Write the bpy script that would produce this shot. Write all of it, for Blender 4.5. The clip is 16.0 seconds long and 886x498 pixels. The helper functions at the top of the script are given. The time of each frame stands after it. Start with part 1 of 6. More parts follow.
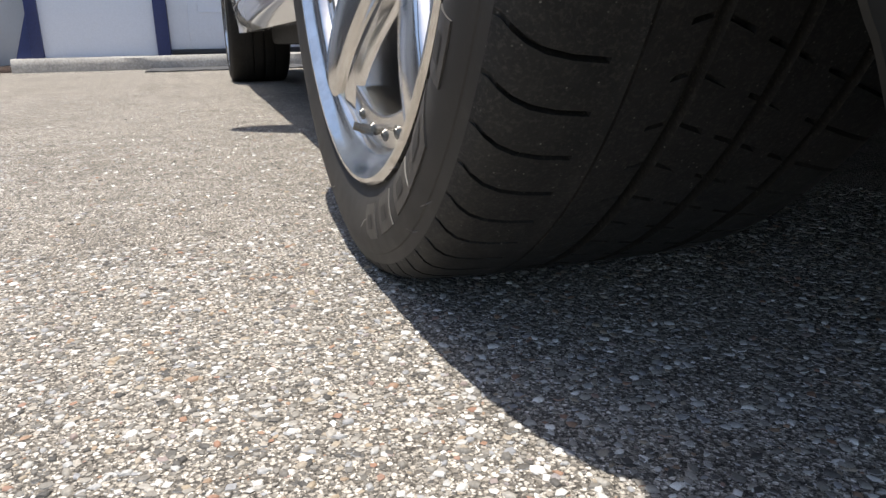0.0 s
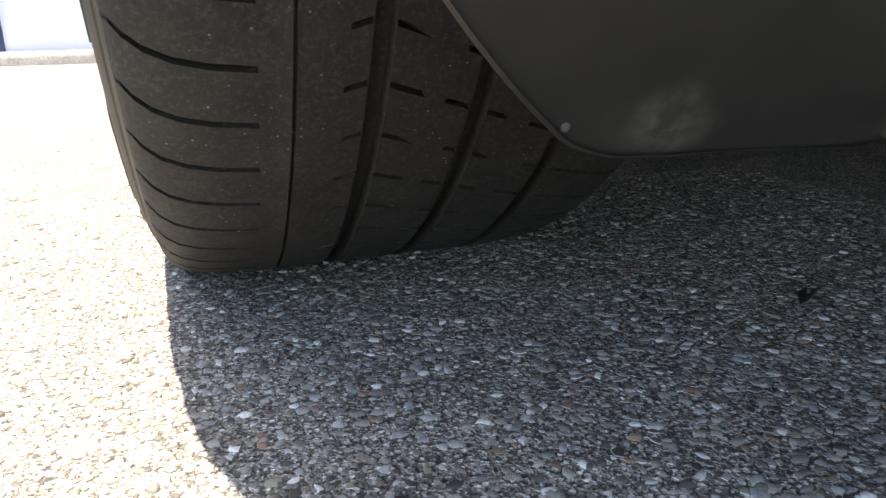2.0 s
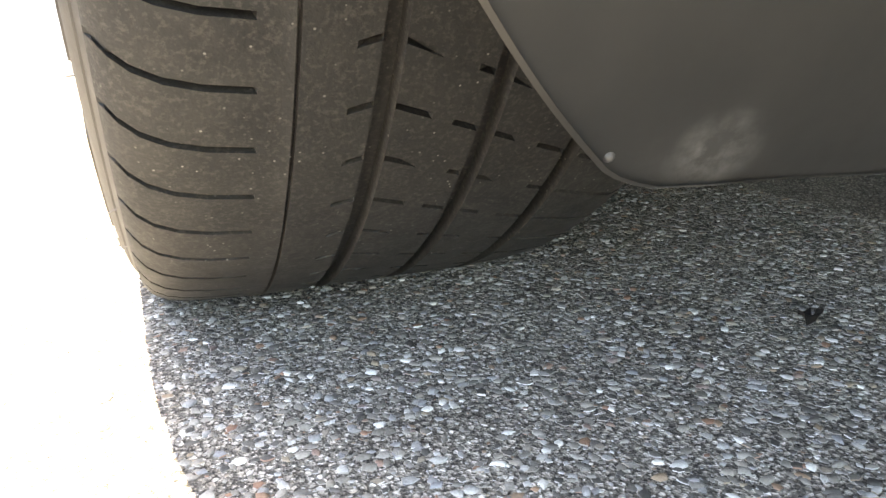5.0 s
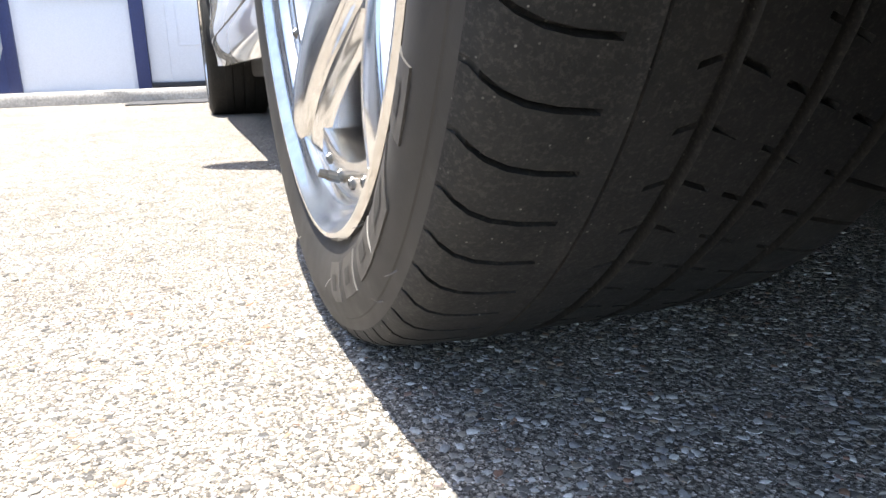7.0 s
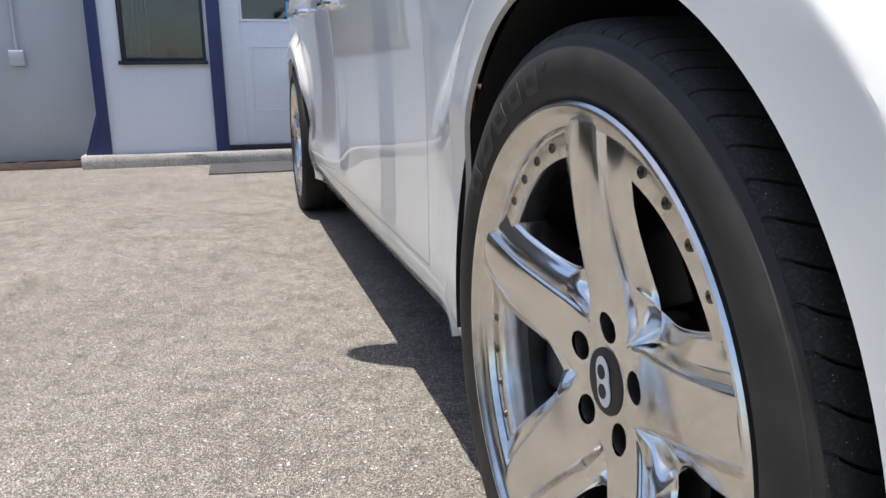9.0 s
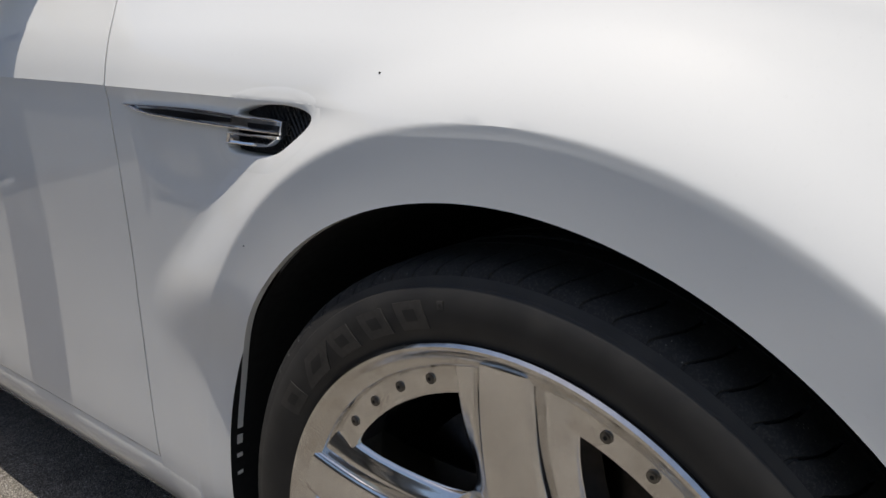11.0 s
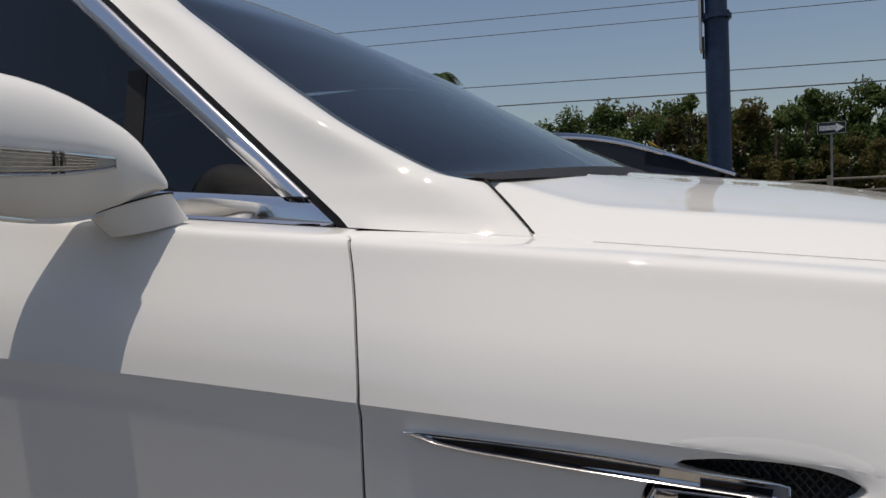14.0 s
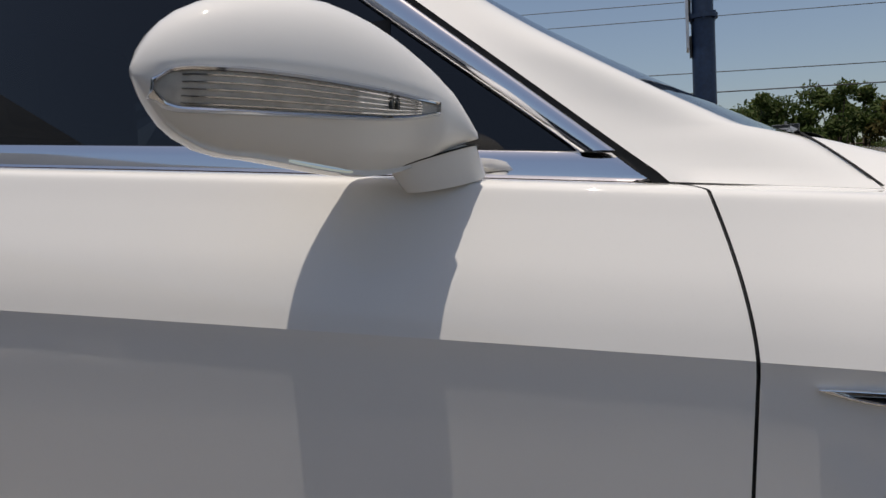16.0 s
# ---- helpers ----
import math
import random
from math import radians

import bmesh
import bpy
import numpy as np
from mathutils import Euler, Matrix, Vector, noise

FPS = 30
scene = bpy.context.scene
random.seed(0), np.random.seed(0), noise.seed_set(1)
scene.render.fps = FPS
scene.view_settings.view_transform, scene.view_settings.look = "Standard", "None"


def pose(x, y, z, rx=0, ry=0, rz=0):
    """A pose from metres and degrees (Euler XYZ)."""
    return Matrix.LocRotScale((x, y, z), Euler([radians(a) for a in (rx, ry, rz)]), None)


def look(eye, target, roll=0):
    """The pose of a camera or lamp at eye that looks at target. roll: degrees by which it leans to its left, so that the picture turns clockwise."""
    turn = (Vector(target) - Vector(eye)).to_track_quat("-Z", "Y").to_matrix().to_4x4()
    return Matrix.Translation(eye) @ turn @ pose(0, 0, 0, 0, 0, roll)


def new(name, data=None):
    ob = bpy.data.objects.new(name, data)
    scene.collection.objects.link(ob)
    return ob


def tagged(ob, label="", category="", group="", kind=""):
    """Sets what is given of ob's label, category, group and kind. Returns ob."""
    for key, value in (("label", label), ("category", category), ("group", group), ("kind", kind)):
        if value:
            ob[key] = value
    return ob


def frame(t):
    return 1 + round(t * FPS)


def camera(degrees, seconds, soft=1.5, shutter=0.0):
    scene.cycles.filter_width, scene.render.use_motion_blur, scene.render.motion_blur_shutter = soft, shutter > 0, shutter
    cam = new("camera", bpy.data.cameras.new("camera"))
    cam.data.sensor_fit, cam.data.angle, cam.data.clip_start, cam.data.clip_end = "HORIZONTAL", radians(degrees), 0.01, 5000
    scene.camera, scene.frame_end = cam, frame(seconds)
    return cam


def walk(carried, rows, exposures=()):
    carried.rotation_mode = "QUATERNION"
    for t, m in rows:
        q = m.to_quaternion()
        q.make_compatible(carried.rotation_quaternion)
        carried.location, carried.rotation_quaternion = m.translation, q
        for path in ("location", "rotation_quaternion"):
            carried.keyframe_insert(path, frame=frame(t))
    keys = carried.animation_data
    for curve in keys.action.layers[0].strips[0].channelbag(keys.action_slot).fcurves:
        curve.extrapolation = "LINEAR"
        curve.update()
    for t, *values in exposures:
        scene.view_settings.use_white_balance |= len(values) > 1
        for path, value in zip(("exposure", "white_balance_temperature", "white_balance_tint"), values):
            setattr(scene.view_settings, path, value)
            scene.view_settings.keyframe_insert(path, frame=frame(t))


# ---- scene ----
cam = camera(62.9, 16.0)
PATH = [
    (0, (-0.097, -0.579, 0.174), (0.473, 1.255, -0.384), -1.2),
    (0.5, (-0.071, -0.572, 0.165), (0.493, 1.261, -0.401), -1.2),
    (1, (-0.044, -0.567, 0.166), (0.542, 1.259, -0.400), -1.1),
    (1.5, (-0.006, -0.571, 0.157), (0.579, 1.256, -0.409), -1.2),
    (2, (0.039, -0.567, 0.152), (0.636, 1.254, -0.420), -1.4),
    (2.5, (0.056, -0.566, 0.149), (0.664, 1.216, -0.525), -1.3),
    (3, (0.063, -0.563, 0.145), (0.660, 1.118, -0.759), -1.3),
    (3.5, (0.051, -0.558, 0.151), (0.671, 1.207, -0.555), -1.2),
    (5.8, (0.028, -0.540, 0.155), (0.727, 1.263, -0.353), -1.6),
    (6, (0.027, -0.540, 0.154), (0.719, 1.272, -0.334), -1.4),
    (6.5, (0.002, -0.538, 0.156), (0.681, 1.282, -0.317), -1.0),
    (7, (-0.071, -0.528, 0.181), (0.540, 1.312, -0.307), -1.9),
    (7.5, (-0.115, -0.510, 0.201), (0.397, 1.361, -0.283), -2.0),
    (8, (-0.156, -0.528, 0.251), (0.301, 1.355, -0.245), -2.4),
    (8.5, (-0.252, -0.560, 0.456), (0.215, 1.329, -0.007), -0.8),
    (8.7, (-0.264, -0.581, 0.546), (0.205, 1.306, 0.077), -0.9),
    (9, (-0.281, -0.614, 0.641), (0.247, 1.259, 0.178), -0.6),
    (9.2, (-0.293, -0.619, 0.677), (0.322, 1.230, 0.227), 0.0),
    (11.3, (-0.461, -0.28, 0.837), (1.155, 0.824, 0.425), -1.3),
    (11.5, (-0.481, -0.255, 0.847), (1.207, 0.744, 0.46), -1.1),
    (12, (-0.441, -0.168, 0.882), (1.318, 0.678, 0.445), -2.4),
    (12.5, (-0.476, -0.039, 0.922), (1.312, 0.78, 0.556), -1.6),
    (13, (-0.552, 0.074, 0.995), (1.246, 0.879, 0.649), -2.4),
    (13.5, (-0.602, 0.162, 1.013), (1.244, 0.92, 0.887), -2.4),
    (14, (-0.546, 0.277, 1.012), (1.305, 1.024, 0.882), -3.0),
    (14.5, (-0.506, 0.384, 1.031), (1.337, 1.149, 0.886), -2.7),
    (15, (-0.566, 0.493, 0.998), (1.298, 1.206, 0.866), -2.6),
    (15.5, (-0.636, 0.6, 1.021), (1.261, 1.219, 0.889), -2.4),
    (16, (-0.629, 0.656, 0.982), (1.267, 1.278, 0.852), -3.1),
]
EXPOSURE = [
    (0.0, 0.76, 6950, 10), (1.5, 0.90, 6950, 10), (1.8, 1.52, 7150, 10), (2.0, 2.3, 7700, 10), (2.5, 4.0, 8200, 10), (3.0, 3.7, 8700, 10), (3.5, 3.52, 8900, 10),
    (6.0, 4.0, 8900, 10), (6.5, 3.75, 8500, 10), (6.8, 2.8, 7600, 10), (7.0, 1.92, 6950, 10), (7.2, 1.62, 6800, 10), (7.5, 0.90, 6900, 10),
    (8.0, 0.32, 6950, 10), (8.5, 0.26, 7050, 10), (8.7, 0.38, 7000, 10), (9.0, 0.60, 6800, 10), (9.2, 0.54, 6800, 10),
    (11.3, -0.42, 6950, 10), (12.0, -0.60, 6950, 10), (12.5, -0.74, 7000, 10), (13.0, -0.86, 7050, 11), (13.5, -0.86, 7100, 12), (14.5, -0.68, 7200, 12), (15.5, -0.66, 7250, 13), (16.0, -0.62, 7250, 13),
]
walk(cam, [(t, look(eye, target, roll)) for t, eye, target, roll in PATH], EXPOSURE)

# ---------------------------------------------------------------- light
world = bpy.data.worlds.new("sky")
scene.world = world
world.use_nodes = True
wn = world.node_tree
sky = wn.nodes.new("ShaderNodeTexSky")
sky.sky_type = "NISHITA"
sky.sun_disc = False
SUN_DIR = Vector((-0.10, 0.02, 1.0)).normalized()
sky.sun_elevation = math.asin(SUN_DIR.z)
sky.sun_rotation = math.atan2(SUN_DIR.x, SUN_DIR.y)
sky.air_density, sky.dust_density, sky.ozone_density = 1.0, 1.5, 2.8
haze = wn.nodes.new("ShaderNodeHueSaturation")
haze.inputs["Saturation"].default_value = 1.0
wn.links.new(sky.outputs[0], haze.inputs["Color"])
wn.links.new(haze.outputs[0], wn.nodes["Background"].inputs[0])
wn.nodes["Background"].inputs[1].default_value = 0.15
sun_data = bpy.data.lights.new("sun", "SUN")
sun_data.energy, sun_data.angle, sun_data.color = 4.7, radians(0.55), (1.0, 0.985, 0.955)
sun = new("sun", sun_data)
sun.matrix_basis = look(SUN_DIR * 30, (0, 0, 0))


# ---------------------------------------------------------------- materials
class Mat:
    """A small builder for node materials."""

    def __init__(self, name, rough=0.5, metal=0.0):
        self.m = bpy.data.materials.new(name)
        self.m.use_nodes = True
        self.t = self.m.node_tree
        self.b = self.t.nodes["Principled BSDF"]
        self.b.inputs["Roughness"].default_value = rough
        self.b.inputs["Metallic"].default_value = metal
        self.co = None

    def node(self, kind, **values):
        n = self.t.nodes.new(kind)
        for k, v in values.items():
            n.inputs[k].default_value = v
        return n

    def link(self, a, b):
        self.t.links.new(a, b)

    def coords(self):
        if self.co is None:
            g = self.t.nodes.new("ShaderNodeNewGeometry")
            self.co = g.outputs["Position"]
        return self.co

    def noise(self, scale, detail=4.0, rough=0.55):
        n = self.node("ShaderNodeTexNoise", Scale=scale, Detail=detail, Roughness=rough)
        self.link(self.coords(), n.inputs["Vector"])
        return n.outputs["Fac"]

    def voronoi(self, scale, feature="F1"):
        n = self.t.nodes.new("ShaderNodeTexVoronoi")
        n.feature = feature
        n.inputs["Scale"].default_value = scale
        self.link(self.coords(), n.inputs["Vector"])
        return n

    def ramp(self, fac, stops):
        n = self.t.nodes.new("ShaderNodeValToRGB")
        e = n.color_ramp.elements
        while len(e) < len(stops):
            e.new(0.5)
        for el, (p, c) in zip(e, stops):
            el.position = p
            el.color = (*c, 1) if len(c) == 3 else c
        self.link(fac, n.inputs["Fac"])
        return n.outputs["Color"]

    def mix(self, fac, a, b, kind="MIX"):
        n = self.t.nodes.new("ShaderNodeMix")
        n.data_type = "RGBA"
        n.blend_type = kind
        for sock, v in ((0, fac), (6, a), (7, b)):
            if hasattr(v, "is_output"):
                self.link(v, n.inputs[sock])
            elif sock == 0:
                n.inputs[0].default_value = v
            else:
                n.inputs[sock].default_value = (*v, 1)
        return n.outputs[2]

    def color(self, sock):
        if hasattr(sock, "is_output"):
            self.link(sock, self.b.inputs["Base Color"])
        else:
            self.b.inputs["Base Color"].default_value = (*sock, 1)
        return self

    def rough(self, fac, lo, hi):
        n = self.node("ShaderNodeMapRange")
        n.inputs["To Min"].default_value, n.inputs["To Max"].default_value = lo, hi
        self.link(fac, n.inputs["Value"])
        self.link(n.outputs[0], self.b.inputs["Roughness"])
        return self

    def bump(self, fac, strength=0.3, distance=0.002):
        n = self.node("ShaderNodeBump", Strength=strength, Distance=distance)
        self.link(fac, n.inputs["Height"])
        old = self.b.inputs["Normal"].links
        if old:
            self.link(old[0].from_socket, n.inputs["Normal"])
        self.link(n.outputs[0], self.b.inputs["Normal"])
        return self


def plain(name, c, rough=0.5, metal=0.0, grain=60.0, vary=0.12, wide=1.7, bump=0.0, depth=0.001):
    """A material of one colour with fine grain and wide, soft variation."""
    m = Mat(name, rough, metal)
    dark = tuple(v * (1 - vary) for v in c)
    light = tuple(min(1.0, v * (1 + vary)) for v in c)
    a = m.ramp(m.noise(grain, 5), [(0.3, dark), (0.7, light)])
    b = m.ramp(m.noise(wide, 3), [(0.35, (1 - vary,) * 3), (0.65, (1, 1, 1))])
    m.color(m.mix(1.0, a, b, "MULTIPLY"))
    m.rough(m.noise(grain * 0.4, 3), max(0.02, rough * 0.8), min(1.0, rough * 1.2))
    if bump:
        m.bump(m.noise(grain, 5), bump, depth)
    return m


def make_paint(name, c, coat=1.0):
    m = Mat(name, 0.6)
    m.b.inputs["Specular IOR Level"].default_value = 0.0
    a = m.ramp(m.noise(2.3, 3), [(0.3, tuple(v * 0.97 for v in c)), (0.7, c)])
    dust = m.ramp(m.noise(240, 4, 0.7), [(0.60, (0, 0, 0)), (0.85, (0.10, 0.10, 0.10))])
    m.color(m.mix(dust, a, (0.42, 0.39, 0.34)))
    m.b.inputs["Coat Weight"].default_value = coat
    m.b.inputs["Coat Roughness"].default_value = 0.02
    m.b.inputs["Coat IOR"].default_value = 1.5
    m.bump(m.noise(900, 2), 0.02, 0.0004)
    return m.m


paint = make_paint("white_paint", (0.80, 0.785, 0.75))
navy_paint = make_paint("navy_paint", (0.012, 0.016, 0.035))
grey_paint = make_paint("grey_paint", (0.13, 0.13, 0.135))

chrome_b = Mat("chrome", 0.06, 1.0)
chrome_b.color((0.86, 0.86, 0.87))
chrome_b.rough(chrome_b.noise(35, 4), 0.03, 0.12)
chrome = chrome_b.m

alu_b = Mat("polished_aluminium", 0.15, 1.0)
alu_b.color(alu_b.ramp(alu_b.noise(14, 5), [(0.3, (0.70, 0.68, 0.655)), (0.7, (0.83, 0.815, 0.79))]))
alu_b.rough(alu_b.noise(55, 5), 0.10, 0.22)
alu_b.bump(alu_b.noise(160, 3), 0.05, 0.0006)
alu = alu_b.m

lip_b = Mat("dulled_aluminium_lip", 0.3, 1.0)
lip_b.color(lip_b.ramp(lip_b.noise(40, 6), [(0.3, (0.60, 0.57, 0.53)), (0.7, (0.78, 0.76, 0.73))]))
lip_b.rough(lip_b.noise(30, 5), 0.10, 0.26)
lip = lip_b.m

rub = Mat("tyre_rubber", 0.75)
dustmask = rub.ramp(rub.noise(420, 5, 0.7), [(0.50, (0, 0, 0)), (0.65, (0.80, 0.80, 0.80))])
wide = rub.ramp(rub.noise(26, 6, 0.7), [(0.34, (0.0036, 0.0033, 0.0030)), (0.66, (0.0115, 0.0104, 0.0089))])
dusty = rub.mix(dustmask, wide, (0.036, 0.032, 0.027))
speck = rub.voronoi(210)
near = rub.ramp(speck.outputs["Distance"], [(0.07, (1, 1, 1)), (0.13, (0, 0, 0))])
few = rub.ramp(rub.noise(34, 3), [(0.45, (0, 0, 0)), (0.60, (1, 1, 1))])
rub.color(rub.mix(rub.mix(1.0, near, few, "MULTIPLY"), dusty, (0.16, 0.15, 0.135)))
rub.rough(rub.noise(80, 4), 0.6, 0.9)
rub.bump(rub.noise(700, 4), 0.3, 0.0008)
rubber = rub.m

side = Mat("sidewall_rubber", 0.6)
side.color(side.mix(side.ramp(side.noise(30, 5), [(0.4, (0, 0, 0)), (0.75, (0.6, 0.6, 0.6))]), (0.016, 0.0145, 0.013), (0.042, 0.037, 0.032)))
side.rough(side.noise(60, 4), 0.5, 0.75)
side.bump(side.noise(900, 3), 0.15, 0.0005)
sidewall_mat = side.m

letter_mat = plain("raised_rubber", (0.040, 0.036, 0.032), 0.5, 0, 200, 0.25, 12).m
whisker_mat = plain("rubber_whisker", (0.11, 0.10, 0.09), 0.6, 0, 300, 0.2).m
liner_b = Mat("dusty_grey_plastic", 0.6)
lm = liner_b.ramp(liner_b.noise(26, 5), [(0.35, (0.008, 0.008, 0.0075)), (0.62, (0.0135, 0.013, 0.012)), (0.80, (0.032, 0.031, 0.028))])
liner_b.color(liner_b.mix(liner_b.ramp(liner_b.noise(3, 2), [(0.4, (0, 0, 0)), (0.7, (0.5, 0.5, 0.5))]), lm, (0.0095, 0.0095, 0.009)))
# a pale dry scuff near the lower corner
gap_v = liner_b.t.nodes.new("ShaderNodeVectorMath")
gap_v.operation = "DISTANCE"
liner_b.link(liner_b.coords(), gap_v.inputs[0])
gap_v.inputs[1].default_value = (0.163, -0.3925, 0.1262)
worn = liner_b.ramp(gap_v.outputs["Value"], [(0.005, (1, 1, 1)), (0.016, (0, 0, 0))])
streak = liner_b.ramp(liner_b.noise(110, 5, 0.6), [(0.38, (0.08, 0.08, 0.08)), (0.66, (0.62, 0.62, 0.62))])
old = liner_b.b.inputs["Base Color"].links[0].from_socket
liner_b.color(liner_b.mix(liner_b.mix(1.0, worn, streak, "MULTIPLY"), old, (0.13, 0.127, 0.118)))
liner_b.rough(liner_b.noise(50, 4), 0.45, 0.7)
liner_mat = liner_b.m
black_plastic = plain("black_plastic", (0.012, 0.012, 0.013), 0.45, 0, 300, 0.2).m
black_gloss = plain("black_gloss", (0.008, 0.008, 0.009), 0.08, 0, 100, 0.1).m
gap_mat = plain("black_seal", (0.006, 0.006, 0.006), 0.7, 0, 200, 0.2).m
brake_mat = plain("brake_iron", (0.035, 0.033, 0.031), 0.35, 1.0, 90, 0.2).m
barrel_mat = plain("rim_barrel", (0.06, 0.057, 0.054), 0.45, 0.9, 40, 0.25).m
bolt_mat = plain("bolt_steel", (0.20, 0.19, 0.175), 0.3, 1.0, 150, 0.2).m
white_print = plain("white_enamel", (0.78, 0.78, 0.77), 0.25, 0, 200, 0.03).m
dash_leather = plain("dash_leather", (0.030, 0.013, 0.008), 0.6, 0, 200, 0.15, 5, 0.2, 0.001).m
tan_leather = plain("tan_leather", (0.12, 0.045, 0.022), 0.5, 0, 200, 0.15, 5, 0.2, 0.001).m
dark_leather = plain("dark_leather", (0.03, 0.028, 0.027), 0.5, 0, 200, 0.15, 5).m


def make_glass(name, tint, gloss=0.9, ior=1.7):
    """Tinted pane: straight-through light plus a mirror reflection that grows at grazing angles."""
    m = bpy.data.materials.new(name)
    m.use_nodes = True
    t = m.node_tree
    t.nodes.remove(t.nodes["Principled BSDF"])
    tr = t.nodes.new("ShaderNodeBsdfTransparent")
    tr.inputs[0].default_value = (*tint, 1)
    gl = t.nodes.new("ShaderNodeBsdfGlossy")
    gl.inputs["Roughness"].default_value = 0.015
    gl.inputs[0].default_value = (gloss, gloss, gloss, 1)
    fr = t.nodes.new("ShaderNodeFresnel")
    fr.inputs[0].default_value = ior
    mx = t.nodes.new("ShaderNodeMixShader")
    t.links.new(fr.outputs[0], mx.inputs[0])
    t.links.new(tr.outputs[0], mx.inputs[1])
    t.links.new(gl.outputs[0], mx.inputs[2])
    t.links.new(mx.outputs[0], t.nodes["Material Output"].inputs[0])
    return m


dark_glass = make_glass("tinted_glass", (0.010, 0.014, 0.019), 0.95, 1.6)
screen_glass = make_glass("windscreen_glass", (0.36, 0.40, 0.43))
house_glass = make_glass("house_glass", (0.55, 0.58, 0.60))
lens_glass = make_glass("clear_lens", (0.96, 0.96, 0.96), 1.0, 1.5)

# exposed-aggregate paving: pale flakes and dark grit in cement, at three sizes
gr = Mat("exposed_aggregate", 0.85)


def one_channel(m, color):
    n = m.t.nodes.new("ShaderNodeSeparateColor")
    m.link(color, n.inputs[0])
    return n.outputs[0]


cells = gr.voronoi(300)
fine = gr.voronoi(760)
stone_a = gr.ramp(one_channel(gr, cells.outputs["Color"]), [(0.0, (0.055, 0.050, 0.046)), (0.25, (0.13, 0.120, 0.107)), (0.50, (0.27, 0.248, 0.218)), (0.70, (0.40, 0.370, 0.326)), (0.88, (0.47, 0.445, 0.41)), (1.0, (0.70, 0.68, 0.64))])
stone_f = gr.ramp(one_channel(gr, fine.outputs["Color"]), [(0.0, (0.030, 0.027, 0.024)), (0.5, (0.145, 0.132, 0.115)), (0.8, (0.31, 0.285, 0.25)), (1.0, (0.62, 0.59, 0.545))])
edge = gr.ramp(cells.outputs["Distance"], [(0.30, (0, 0, 0)), (0.50, (1, 1, 1))])
joint = gr.ramp(gr.voronoi(300, "DISTANCE_TO_EDGE").outputs["Distance"], [(0.015, (0.36, 0.35, 0.34)), (0.08, (1, 1, 1))])
base = gr.mix(edge, stone_a, stone_f)
patch = gr.ramp(gr.noise(17, 6, 0.75), [(0.36, (0.74, 0.725, 0.71)), (0.50, (1.06, 1.05, 1.04)), (0.68, (1.24, 1.23, 1.21))])
tone = gr.mix(1.0, patch, gr.ramp(gr.noise(1.1, 5), [(0.3, (0.84, 0.825, 0.81)), (0.7, (1.06, 1.05, 1.03))]), "MULTIPLY")
spots = gr.ramp(gr.noise(4.5, 7, 0.7), [(0.50, (1, 1, 1)), (0.66, (0.72, 0.70, 0.68)), (0.80, (0.45, 0.43, 0.42))])
gr.color(gr.mix(1.0, gr.mix(1.0, gr.mix(1.0, base, joint, "MULTIPLY"), tone, "MULTIPLY"), spots, "MULTIPLY"))
gr.bump(cells.outputs["Distance"], 0.7, 0.0026)
gr.bump(fine.outputs["Distance"], 0.6, 0.0012)
gr.bump(gr.noise(1400, 3), 0.3, 0.0004)
ground_mat = gr.m

pb = Mat("pebble", 0.7)
isl = pb.t.nodes.new("ShaderNodeNewGeometry").outputs["Random Per Island"]
pc = pb.ramp(isl, [(0.0, (0.050, 0.047, 0.044)), (0.20, (0.14, 0.130, 0.117)), (0.42, (0.25, 0.232, 0.205)), (0.56, (0.34, 0.322, 0.292)), (0.66, (0.30, 0.24, 0.17)), (0.70, (0.27, 0.145, 0.095)), (0.735, (0.24, 0.245, 0.26)), (0.85, (0.40, 0.395, 0.38)), (0.93, (0.55, 0.54, 0.52)), (1.0, (0.80, 0.79, 0.76))])
pb.color(pb.mix(1.0, pc, pb.ramp(pb.noise(800, 4), [(0.3, (0.66, 0.65, 0.63)), (0.7, (1, 1, 1))]), "MULTIPLY"))
pb.bump(pb.noise(900, 4), 0.4, 0.0006)
pebble_mat = pb.m


# ---------------------------------------------------------------- mesh helpers
def finish(me, mat, angle=35):
    me.shade_smooth()
    me.set_sharp_from_angle(angle=radians(angle))
    if mat is not None:
        me.materials.append(mat)
    return me


def solid(name, verts, faces, mat, parent=None, label="", angle=35):
    """One mesh object from vertices and faces, as a thing or as a part of parent."""
    me = bpy.data.meshes.new(name)
    me.from_pydata([tuple(v) for v in verts], [], faces)
    me.update()
    finish(me, mat, angle)
    ob = new(name, me)
    if parent is not None:
        ob.parent = parent
    if label:
        ob["label"] = label
    return ob


def part(name, bm, mat, parent=None, label="", angle=35):
    me = bpy.data.meshes.new(name)
    bm.to_mesh(me)
    bm.free()
    finish(me, mat, angle)
    ob = new(name, me)
    if parent is not None:
        ob.parent = parent
    if label:
        ob["label"] = label
    return ob


def empty(name, x, y, z, label, category, group="", rz=0.0):
    ob = new(name)
    ob.matrix_basis = pose(x, y, z, 0, 0, rz)
    return tagged(ob, label, category, group)


